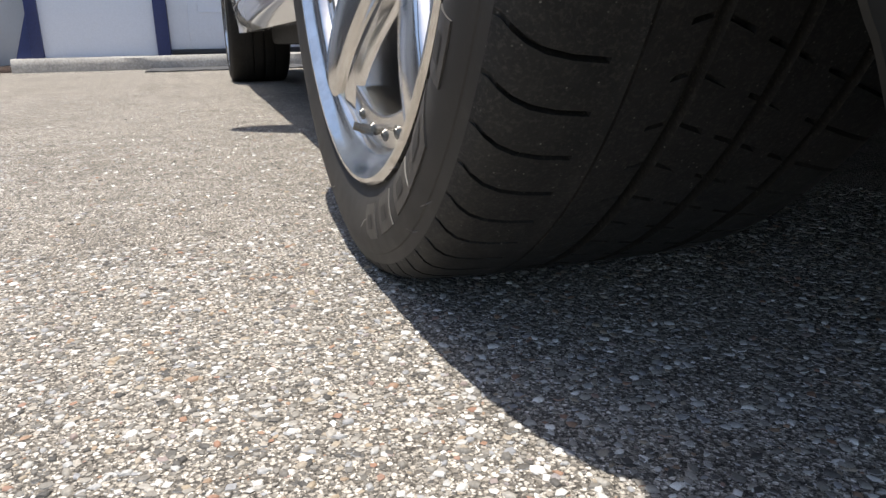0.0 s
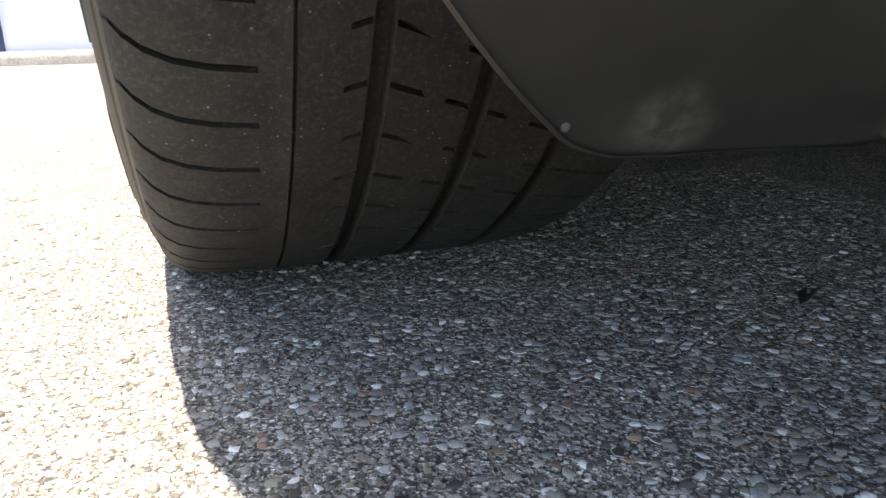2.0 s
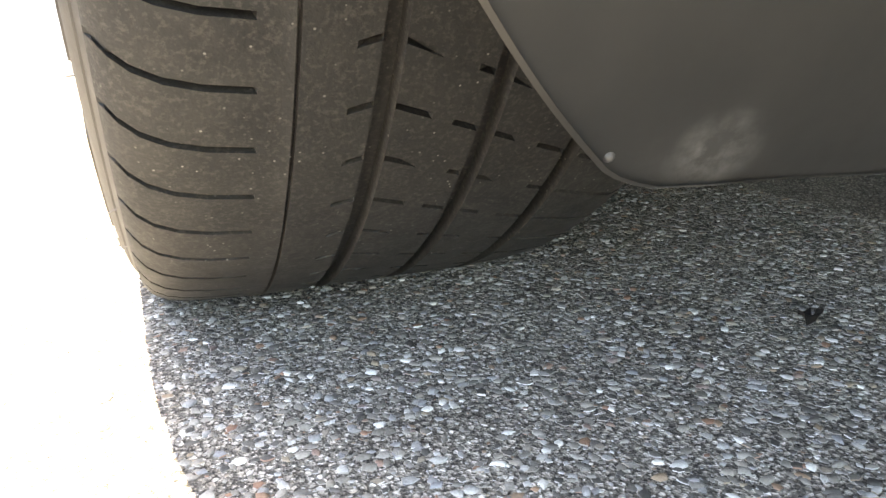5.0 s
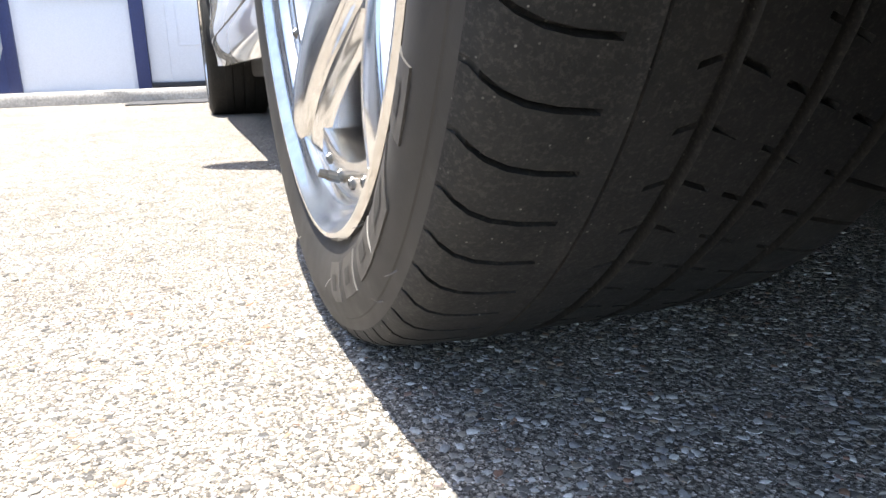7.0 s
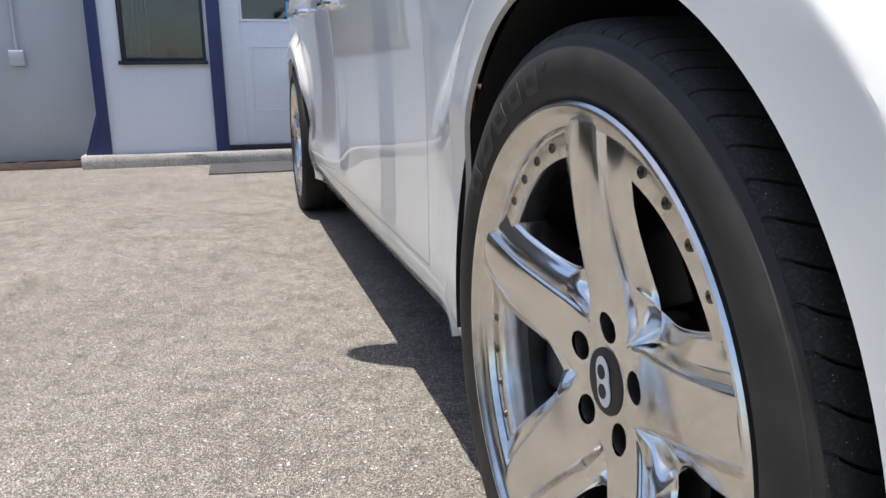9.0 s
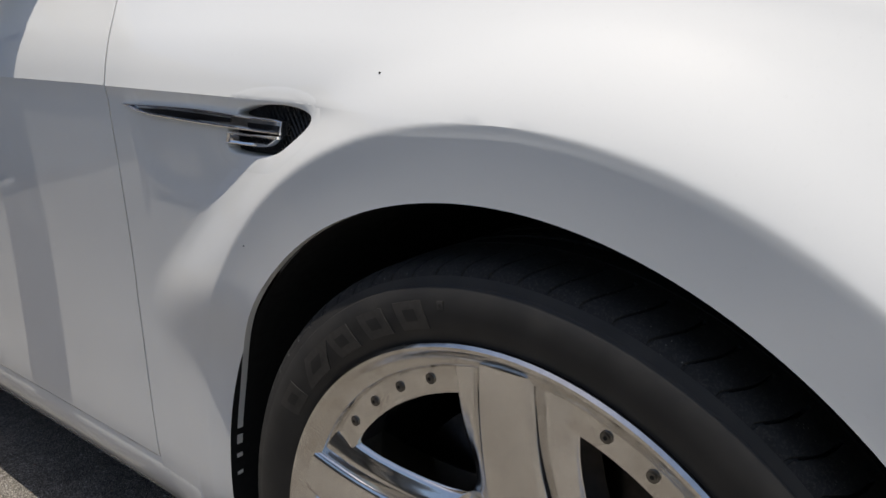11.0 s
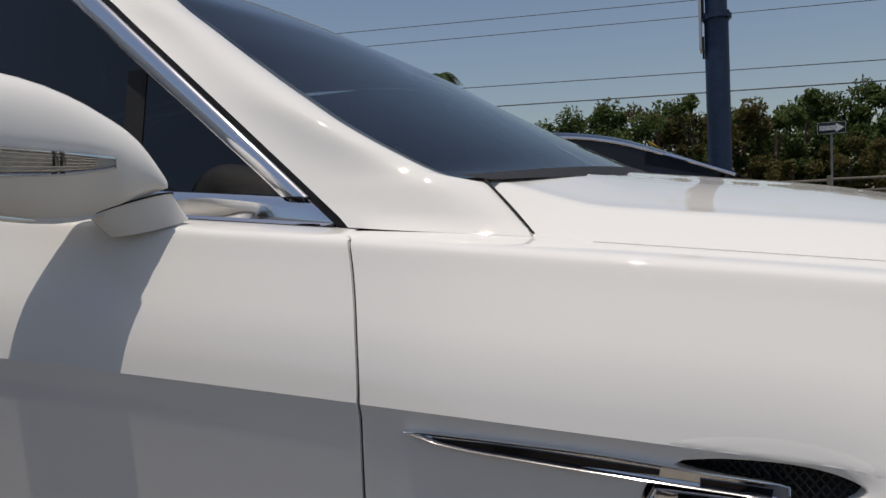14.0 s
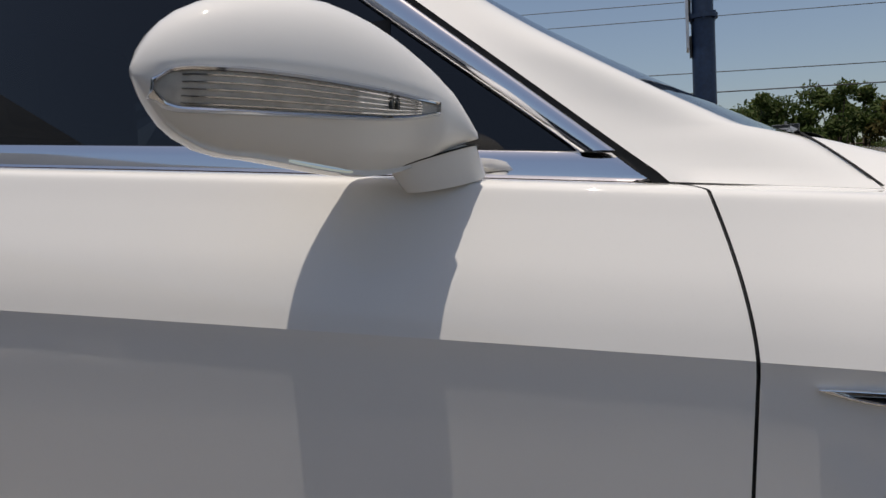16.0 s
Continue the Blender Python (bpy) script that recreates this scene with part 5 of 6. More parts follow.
def build_spoke_mesh():
    """One spoke with its share of the hub, pointing along +y' (angle 0)."""
    rs = [0.034 + 0.0022 * k for k in range(22)] + [0.083, 0.086, 0.089, 0.092, 0.095, 0.098, 0.101, 0.104, 0.107, 0.110, 0.113, 0.116, 0.119, 0.1215, 0.1220, 0.1226, 0.1234, 0.1246, 0.1264, 0.129, 0.1325, 0.137, 0.143, 0.15, 0.16, 0.17, 0.18, 0.20, 0.22, 0.240, 0.252, 0.2590, 0.2612]
    inner = [0, 0.15, 0.30, 0.45, 0.60, 0.72, 0.80, 0.86, 0.90, 0.935, 0.96, 0.98, 1.0]
    outer = [0.03, 0.06, 0.10, 0.14, 0.19, 0.26, 0.36, 0.48, 0.60, 0.72, 0.82, 0.90, 0.95, 0.98, 1.0]
    def h(r, u, v):
        """Depth behind the face: u across the raised band, v across the wing beside it."""
        out = smooth(0.060, 0.088, r)
        near = 1 - smooth(0.115, 0.225, r)
        step = lerp(0.0055, 0.0105, near) * out
        d = step * (0.25 * smooth(0.86, 1.0, u) + 0.75 * smooth(0.0, 0.12, v))
        d += 0.0058 * out * math.exp(-((v - 0.13) / 0.075) ** 2) if v > 0 else 0.0
        d += lerp(0.0060, 0.0125, near) * smooth(0.10, 1.0, v) ** 1.15 * out
        d += 0.0045 * smooth(0.82, 1.0, v) ** 2 * smooth(0.118, 0.128, r)
        d += 0.0032 * u * u * out
        # a deep slot between neighbouring bands, inside the web
        d += 0.013 * math.exp(-((r - 0.100) / 0.0120) ** 2) * smooth(0.30, 1.0, v)
        return d + 0.012 * smooth(0.2590, 0.2612, r)
    rows = []
    for r in rs:
        half = math.radians(half_angle(r))
        band = min(math.asin(min(0.95, band_half(r) / r)), half * 0.94)
        def at(u, v, sign, extra=0.0):
            a = sign * (band * u + (half - band) * v)
            return Vector((face_x(r) + h(r, u, v) + extra, r * math.cos(a), r * math.sin(a)))
        wall = 0.034 * smooth(0.1215, 0.1236, r)
        one = [(u, 0.0) for u in inner] + [(1.0, v) for v in outer]
        left = [at(1, 1, -1, wall), at(1, 1, -1, wall * 0.5)] + [at(u, v, -1) for u, v in one[::-1]]
        right = [at(u, v, 1) for u, v in one[1:]] + [at(1, 1, 1, wall * 0.5), at(1, 1, 1, wall)]
        rows.append(left + right)
    verts, faces = grid(rows)
    # the stud's hole in the spoke
    spots = [(HOLE_AT, 0.0, HOLE_R)]
    keep = []
    for f in faces:
        c = sum((verts[k] for k in f), Vector()) / len(f)
        if all(math.hypot(c.y - y0, c.z - z0) > hole for y0, z0, hole in spots):
            keep.append(f)
    gone = {k for f in faces for k in f} - {k for f in keep for k in f}
    cut = {k for f in set(faces) - set(keep) for k in f} - gone
    for k in cut:
        v = verts[k]
        d = math.hypot(v.y - HOLE_AT, v.z)
        verts[k] = Vector((v.x, HOLE_AT + (v.y - HOLE_AT) * HOLE_R / d, v.z * HOLE_R / d))
    faces = keep
    n = len(rows[0])
    # close the outer end
    b = len(verts)
    last = (len(rows) - 1) * n
    verts += [Vector((max(verts[last + k].x, 0.03), verts[last + k].y, verts[last + k].z)) for k in range(n)]
    faces += [(last + k + 1, last + k, b + k, b + k + 1) for k in range(n - 1)]
    me = bpy.data.meshes.new("spoke")
    me.from_pydata([(v.x - WM, -v.y, v.z) for v in verts], [], [f[::-1] for f in faces])
    me.update()
    return finish(me, alu, 38)


def build_wheel(at, steer, detail, spoke_mesh, far=False):
    """A wheel: x runs into the car."""
    barrel = ring("wheel", [(0.010 - WM, 0.2685), (0.03 - WM, 0.262), (0.05 - WM, 0.247), (0.09 - WM, 0.236), (0.22 - WM, 0.235), (0.262 - WM, 0.262)], 96, barrel_mat, None, "split-spoke polished alloy wheel with tyre")
    carpart(barrel)
    m = Matrix.Translation(Vector(at) - OFF) @ Matrix.Rotation(math.radians(steer), 4, "Z")
    if far:
        m = m @ Matrix.Rotation(math.pi, 4, "Z")
    barrel.matrix_basis = m
    if detail:
        build_tyre(barrel, True)
        build_sidewall_marks(barrel)
    else:
        build_tyre(barrel, False)
    # stepped lip
    prof = [(0.060, 0.2235), (0.030, 0.2240), (0.0248, 0.2258), (0.0240, 0.2290), (0.0240, 0.2500), (0.0228, 0.2515), (0.0160, 0.2530), (0.0142, 0.2545), (0.0125, 0.2580), (0.0098, 0.2625), (0.0062, 0.2660), (0.0022, 0.2692), (0.0004, 0.2712), (0.0003, 0.2742), (0.0030, 0.2768), (0.0090, 0.2768), (0.014, 0.2730)]
    ring("rim_lip", [(x - WM, r) for x, r in prof], 128, lip, barrel, "polished stepped lip", (0, 0, 0), 35)
    for k in range(5):
        ob = new("spoke", spoke_mesh)
        ob.parent = barrel
        a = math.radians(SPOKE_AT + 72 * k)
        # angle counted from the rear, upwards
        ob.matrix_basis = Matrix.Rotation(a - math.pi, 4, "X")
    if detail:
        bm = bmesh.new()
        rod(bm, (0.0245, 0, 0), (0.0226, 0, 0), 0.0054, 0.0052, 12)
        rod(bm, (0.0235, 0, 0), (0.0215, 0, 0), 0.0036, 0.0033, 12)
        bolt_me = bpy.data.meshes.new("bolt")
        bm.to_mesh(bolt_me)
        bm.free()
        finish(bolt_me, bolt_mat, 30)
        bm = bmesh.new()
        rod(bm, (0.0217, 0, 0), (0.0211, 0, 0), 0.0019, 0.0019, 6)
        sock_me = bpy.data.meshes.new("bolt_socket")
        bm.to_mesh(sock_me)
        bm.free()
        finish(sock_me, gap_mat, 30)
        for g in range(5):
            for d in (-15.0, -5.0, 5.0, 15.0):
                a = math.radians(SPOKE_AT - 36 + 72 * g + d)
                for me in (bolt_me, sock_me):
                    ob = new(me.name, me)
                    ob.parent = barrel
                    ob.location = (-WM, 0.2400 * math.cos(a), 0.2400 * math.sin(a))
        # valve between the lower bolts
        bm = bmesh.new()
        a = math.radians(-83.5)
        c = Vector((0.024 - WM, 0.2430 * math.cos(a), 0.2430 * math.sin(a)))
        rod(bm, c, c + Vector((-0.010, 0.001, 0.003)), 0.0046, 0.0042, 10)
        rod(bm, c + Vector((-0.010, 0.001, 0.003)), c + Vector((-0.016, 0.002, 0.005)), 0.0034, 0.0034, 10)
        part("valve", bm, bolt_mat, barrel, "tyre valve stem")
    # hub: cap, recess ring and stud holes
    ring("hub_recess", [(0.0550 - WM, 0.0385), (0.0522 - WM, 0.0372), (0.0517 - WM, 0.0350), (0.056 - WM, 0.034)], 48, alu, barrel, "polished collar of the cap")
    ring("hub_cap", [(0.062 - WM, 0.0345), (0.0520 - WM, 0.0342), (0.0505 - WM, 0.0330), (0.0497 - WM, 0.028), (0.0493 - WM, 0.0)], 48, black_plastic, barrel, "black centre cap")
    if detail:
        # a plain white two-lobed badge with two dark ovals
        def blob(pts, dx, mat, name, label):
            v = [Vector((dx - WM, y, z)) for y, z in pts] + [Vector((dx + 0.0012 - WM, y, z)) for y, z in pts]
            n = len(pts)
            f = [tuple(range(n))] + [(i, n + i, n + (i + 1) % n, (i + 1) % n) for i in range(n)]
            solid(name, v, f, mat, barrel, label, 40)
        # badge axis tilted a little
        def place(u, w):
            a = math.radians(-14)
            return (u * math.cos(a) - w * math.sin(a), u * math.sin(a) + w * math.cos(a))
        outline = []
        for k in range(64):
            a = 2 * math.pi * k / 64
            r = 0.0205 + 0.0030 * math.cos(2 * (a - math.pi / 2)) - 0.0025 * abs(math.cos(a)) ** 8
            outline.append(place(r * 0.80 * math.cos(a), r * 1.10 * math.sin(a)))
        blob(outline, 0.0478, white_print, "badge", "plain white badge shape")
        for w0 in (0.0098, -0.0098):
            pts = [place(0.0072 * math.cos(a) + (0.001 if w0 > 0 else 0.002), w0 + 0.0076 * math.sin(a)) for a in [2 * math.pi * k / 28 for k in range(28)]]
            blob(pts, 0.0471, black_plastic, "badge_oval", "dark oval in the badge")
    for k in range(5):
        a = math.radians(SPOKE_AT + 72 * k)
        c = Vector((0, HOLE_AT * math.cos(a), HOLE_AT * math.sin(a)))
        fx = face_x(HOLE_AT)
        rr, _ = revolve([(fx + 0.0022, 0.0166), (fx + 0.0012, 0.0158), (fx + 0.0030, 0.0150), (fx + 0.030, 0.0146)], 28)
        verts, faces = grid(rr, True)
        ob = solid("stud_hole", [Vector(v) + c - Vector((WM, 0, 0)) for v in verts], faces, barrel_mat, barrel, "dark cast stud recess", 40)
        bm = bmesh.new()
        rod(bm, c + Vector((fx + 0.022 - WM, 0, 0)), c + Vector((fx + 0.030 - WM, 0, 0)), 0.0147, 0.0147, 20)
        part("recess_floor", bm, gap_mat, barrel, "dark floor of the stud recess")
        bm = bmesh.new()
        rod(bm, c + Vector((fx + 0.017 - WM, 0, 0)), c + Vector((fx + 0.026 - WM, 0, 0)), 0.0080, 0.0085, 6)
        part("wheel_stud", bm, brake_mat, barrel, "wheel stud head")
    ring("brake_disc", [(0.105 - WM, 0.07), (0.104 - WM, 0.19), (0.134 - WM, 0.19), (0.134 - WM, 0.07)], 64, brake_mat, barrel, "dull iron brake disc")
    bm = bmesh.new()
    bmesh.ops.create_cone(bm, cap_ends=True, segments=32, radius1=0.075, radius2=0.07, depth=0.04)
    bmesh.ops.rotate(bm, verts=bm.verts, matrix=Matrix.Rotation(math.pi / 2, 3, "Y"))
    bmesh.ops.translate(bm, vec=(0.085 - WM, 0, 0), verts=bm.verts)
    part("hub_bell", bm, brake_mat, barrel, "dull hub bell")
    bm = bmesh.new()
    box(bm, (0.075 - WM, 0.10, -0.09), (0.15 - WM, 0.205, 0.09), 0.015)
    part("brake_caliper", bm, black_plastic, barrel, "dark brake caliper")
    return barrel


def build_arches():
    """Liners of the wheel arches, and the dusty panel before the front tyre."""
    for ay, x_far in ((0.0, 0.62), (REAR, 0.60)):
        rows = []
        for i in range(61):
            a = math.radians(lerp(-6, 190, i / 60))
            rows.append([Vector((x, ay - 0.405 * math.cos(a), ARCH_Z + 0.405 * math.sin(a))) for x in (0.012 + 0.014 * smooth(0.0, 0.39, -0.405 * math.cos(a)), 0.06, 0.15, 0.3, x_far)])
        ln = sheet("arch_liner", rows, gap_mat, None, "black wheel-arch liner", (0, 0, 0), 60)
        rows = []
        for i in range(31):
            a = math.radians(lerp(-6, 190, i / 30))
            rows.append([Vector((x_far, ay - r * math.cos(a), ARCH_Z + r * math.sin(a))) for r in (0.0, 0.405)])
        wall = sheet("arch_wall", rows, gap_mat, None, "dark inner wall of the arch", (0, 0, 0), 60)
        for ob in (ln, wall):
            other = mirrored(ob, None)
            carpart(ob)
            carpart(other)
    # lower front liner: follows the tyre, its outer lower corner rounded off
    edge = curve([-31.0, -30.9, -30.5, -30.0, -29.3, -28.3, -27.0, -25.5, -23.2, -21.0, -12.0, -3.0, 9.0], [0.166, 0.152, 0.1405, 0.1325, 0.1262, 0.1180, 0.1080, 0.0975, 0.0825, 0.0670, 0.040, 0.030, 0.025])
    rows = []
    for i in range(51):
        ang = lerp(-31.0, 9.0, (i / 50) ** 1.4)
        a = math.radians(ang)
        x0 = edge(ang)
        row = []
        for k in range(29):
            t = k / 28
            x = lerp(x0, 0.56, t)
            rr = 0.4410 + 0.004 * math.sin(7 * t) * smooth(0, 0.2, t) - 0.010 * smooth(0.246, 0.256, x)
            row.append(Vector((x, WHEEL_Y - rr * math.cos(a), HUB + rr * math.sin(a))))
        rows.append(row)
    carpart(sheet("front_liner", rows, liner_mat, None, "dusty grey plastic liner before the tyre", (0, -0.0025, 0.001), 50))
    bm = bmesh.new()
    a = math.radians(-29.25)
    made = bmesh.ops.create_uvsphere(bm, u_segments=12, v_segments=8, radius=0.0017)["verts"]
    bmesh.ops.translate(bm, vec=(0.131, WHEEL_Y - 0.4405 * math.cos(a), HUB + 0.4405 * math.sin(a)), verts=made)
    carpart(part("liner_rivet", bm, plain("pale_rivet", (0.06, 0.058, 0.055), 0.6, 0, 100, 0.2).m, None, "pale rivet"))
    # undertray behind the liner
    rows = [[Vector((x, y, z)) for x in [lerp(0.20, 2 * CX - 0.20, k / 8) for k in range(9)]] for y, z in ((-0.86, 0.27), (-0.60, 0.225), (-0.43, 0.20), (-0.40, 0.205))]
    carpart(sheet("undertray", rows, black_plastic, None, "black tray under the nose", (0, 0, 0.01)))


def build_car():
    build_flanks()
    build_vent()
    build_hood()
    build_glass_and_pillars()
    build_interior()
    build_mirror()
    build_arches()
    spoke_mesh = build_spoke_mesh()
    build_wheel((WX, WHEEL_Y, HUB), 0.2, True, spoke_mesh)
    build_wheel((WX, REAR, HUB), 0, False, spoke_mesh)
    build_wheel((2 * CX - WX, WHEEL_Y, HUB), 0.2, False, spoke_mesh, True)
    build_wheel((2 * CX - WX, REAR, HUB), 0, False, spoke_mesh, True)
    # specks on the paint
    bm = bmesh.new()
    for y, z, r in ((0.109, 0.834, 0.0012), (0.306, 0.665, 0.0009)):
        made = bmesh.ops.create_uvsphere(bm, u_segments=8, v_segments=6, radius=r)["verts"]
        bmesh.ops.translate(bm, vec=(flank(y, z), y, z), verts=made)
    carpart(part("paint_chip", bm, gap_mat, None, "small dark chips in the paint"))


# ---------------------------------------------------------------- far side of the lot
def thin_leaf(m):
    """Lets part of the light through the leaves."""
    t = m.t.nodes.new("ShaderNodeBsdfTranslucent")
    m.link(m.b.inputs["Base Color"].links[0].from_socket, t.inputs["Color"])
    mx = m.t.nodes.new("ShaderNodeMixShader")
    mx.inputs[0].default_value = 0.4
    m.link(m.b.outputs[0], mx.inputs[1])
    m.link(t.outputs[0], mx.inputs[2])
    m.link(mx.outputs[0], m.t.nodes["Material Output"].inputs[0])


leaf_b = Mat("leaves", 0.6)
lr = leaf_b.t.nodes.new("ShaderNodeNewGeometry").outputs["Random Per Island"]
leaf_b.color(leaf_b.mix(1.0, leaf_b.ramp(lr, [(0.0, (0.040, 0.068, 0.018)), (0.45, (0.072, 0.108, 0.028)), (0.8, (0.100, 0.135, 0.038)), (1.0, (0.105, 0.110, 0.036))]), leaf_b.ramp(leaf_b.noise(0.4, 3), [(0.35, (0.7, 0.75, 0.7)), (0.65, (1, 1, 1))]), "MULTIPLY"))
leaf_b.b.inputs["Specular IOR Level"].default_value = 0.15
leaves = leaf_b.m
thin_leaf(leaf_b)
dry_b = Mat("dry_leaves", 0.7)
dr = dry_b.t.nodes.new("ShaderNodeNewGeometry").outputs["Random Per Island"]
dry_b.color(dry_b.ramp(dr, [(0.0, (0.065, 0.062, 0.019)), (0.5, (0.105, 0.084, 0.027)), (0.75, (0.070, 0.085, 0.025)), (1.0, (0.11, 0.070, 0.030))]))
dry_b.b.inputs["Specular IOR Level"].default_value = 0.15
dry_leaves = dry_b.m
thin_leaf(dry_b)
dry_leaf = plain("dead_leaf", (0.020, 0.016, 0.012), 0.8, 0, 300, 0.3, 60, 0.4, 0.0006).m
bark = plain("bark", (0.10, 0.075, 0.055), 0.9, 0, 12, 0.3, 2, 0.6, 0.02).m
pole_blue = plain("blue_pole_paint", (0.012, 0.035, 0.085), 0.5, 0, 30, 0.25, 2.5, 0.2).m
weathered = plain("weathered_timber", (0.17, 0.15, 0.125), 0.9, 0, 25, 0.25, 1.5, 0.4, 0.005).m
sign_black = plain("sign_black", (0.012, 0.012, 0.012), 0.5, 0, 20, 0.1).m
sign_white = plain("sign_white", (0.72, 0.72, 0.72), 0.5, 0, 20, 0.05).m
galvanised = plain("galvanised_steel", (0.30, 0.30, 0.30), 0.5, 0.6, 30, 0.2).m
wire_mat = plain("wire", (0.035, 0.04, 0.05), 0.6, 0, 5, 0.2).m
yellow = plain("yellow_sticker", (0.75, 0.50, 0.03), 0.5, 0, 60, 0.06).m
grass_mat = plain("verge_grass", (0.075, 0.085, 0.03), 0.9, 0, 12, 0.4, 0.6, 0.8, 0.03).m
tarmac = plain("road_tarmac", (0.055, 0.054, 0.052), 0.9, 0, 60, 0.2, 0.4, 0.4, 0.004).m


def build_tree(x, y, height, spread, seed, mat, clumps=22, leaf=0.080, count=6200, base=0.06):
    rnd = random.Random(seed)
    t = empty("tree", x, y, 0, "green leafy roadside tree with an uneven crown" if mat is leaves else "browning shrubby tree beside the road", "tree", "trees along the road")
    bm = bmesh.new()
    top = Vector((rnd.uniform(-0.2, 0.2), rnd.uniform(-0.2, 0.2), height * 0.72))
    rod(bm, (0, 0, -0.1), top * 0.5, 0.03 * height, 0.02 * height, 8)
    rod(bm, top * 0.5, top, 0.02 * height, 0.008 * height, 8)
    cs = []
    for k in range(clumps):
        a = k * 2.4 + rnd.random()
        f = rnd.uniform(base, 0.92)
        wide = spread * (0.95 - 0.55 * abs(f - 0.5)) * rnd.uniform(0.35, 0.85)
        c = Vector((math.cos(a) * wide, math.sin(a) * wide, height * f))
        cs.append((c, rnd.uniform(0.22, 0.42) * spread * (1.1 - 0.4 * f)))
        rod(bm, top * rnd.uniform(0.25, 0.8), c, 0.008 * height, 0.003 * height, 6)
    part("trunk", bm, bark, t)
    verts, faces = [], []
    for k in range(count):
        c, r = cs[k % len(cs)]
        d = Vector((rnd.gauss(0, 1), rnd.gauss(0, 1), rnd.gauss(0, 0.8))).normalized() * (r * rnd.random() ** 0.45)
        p = c + d
        if p.z < 0.05:
            continue
        u = Vector((rnd.gauss(0, 1), rnd.gauss(0, 1), rnd.gauss(0, 1))).normalized()
        w = u.orthogonal().normalized()
        s = leaf * rnd.uniform(0.6, 1.5)
        k0 = len(verts)
        verts += [p - u * s, p + w * s * 0.5, p + u * s, p - w * s * 0.5 + u * 0.1 * s]
        faces.append((k0, k0 + 1, k0 + 2, k0 + 3))
    solid("crown", verts, faces, mat, t, "", 180)


def build_palm(x, y, height, seed):
    rnd = random.Random(seed)
    t = empty("palm_tree", x, y, 0, "tall palm with a ragged round head of fronds", "palm")
    bm = bmesh.new()
    for k in range(10):
        rod(bm, (0, 0, height * k / 10), (0, 0, height * (k + 1) / 10), 0.20 - 0.006 * k, 0.185 - 0.006 * k, 10)
    part("trunk", bm, bark, t)
    verts, faces = [], []
    for k in range(34):
        a, lift = rnd.random() * 6.3, rnd.uniform(-0.9, 1.2)
        way = Vector((math.cos(a), math.sin(a), 0))
        prev = Vector((0, 0, height))
        for i in range(10):
            f = (i + 1) / 10
            p = Vector((0, 0, height)) + way * (1.75 * f * math.cos(lift * 0.6)) + Vector((0, 0, 1.5 * f * lift * 0.55 - 1.5 * f * f))
            side_v = way.cross(Vector((0, 0, 1)))
            for s in (-1, 1):
                tip = p + side_v * s * 0.42 * math.sin(math.pi * min(0.95, f * 0.8 + 0.15)) + Vector((0, 0, -0.22)) + way * 0.12
                k0 = len(verts)
                verts += [prev, p, tip]
                faces.append((k0, k0 + 1, k0 + 2))
            prev = p
    solid("fronds", verts, faces, leaves, t, "", 180)


def build_pole():
    p = empty("sign_pole", 6.82, 0.385, 0, "tall dark blue steel pole carrying a signboard", "pole")
    bm = bmesh.new()
    rod(bm, (0, 0, -0.1), (0, 0, 2.60), 0.107, 0.107, 32)
    part("pole", bm, pole_blue, p)
    bm = bmesh.new()
    rod(bm, (0, 0, 2.60), (0, 0, 5.5), 0.098, 0.098, 32)
    part("upper_pole", bm, pole_blue, p)
    bm = bmesh.new()
    rod(bm, (0, 0, 2.575), (0, 0, 2.615), 0.135, 0.135, 32)
    for a in range(6):
        t = a * math.pi / 3
        rod(bm, (0.12 * math.cos(t), 0.12 * math.sin(t), 2.56), (0.12 * math.cos(t), 0.12 * math.sin(t), 2.635), 0.012, n=6)
    part("flange", bm, pole_blue, p, "bolted flange")
    bm = bmesh.new()
    box(bm, (-0.10, 0.128, 2.30), (0.14, 0.152, 4.4), 0.006)
    part("signboard", bm, sign_white, p, "edge of a white signboard")
    bm = bmesh.new()
    box(bm, (-0.06, 0.105, 2.62), (0.02, 0.127, 4.4), 0.004)
    box(bm, (-0.06, 0.108, 2.22), (0.0, 0.127, 2.42), 0.004)
    part("bracket", bm, sign_black, p, "dark sign bracket")


def build_wires():
    w = empty("power_lines", 25, 0, 0, "dark overhead power lines across the sky", "power line")
    def line(z_at, slope, r, sag):
        pts = []
        for k in range(13):
            y = lerp(-70, 70, k / 12)
            pts.append((0, y, z_at + slope * y + sag * (y / 70) ** 2))
        tube("wire", pts, r, wire_mat, w, "", 6, 48)
    line(4.09, 0.0335, 0.022, 0.6)
    line(4.75, 0.042, 0.016, 0.6)
    line(7.07, 0.0505, 0.013, 0.6)
    line(6.55, 0.045, 0.013, 0.6)
    for y in (-62, 66):
        q = empty("utility_pole", 25.3, y, 0, "weathered timber utility pole far along the road", "pole")
        bm = bmesh.new()
        rod(bm, (0, 0, -0.2), (0, 0, 10.5), 0.16, 0.11, 12)
        part("post", bm, weathered, q)
        part("crossarm", box(bmesh.new(), (-0.42, -0.05, 9.2), (0.3, 0.05, 9.33), 0.01), weathered, q)


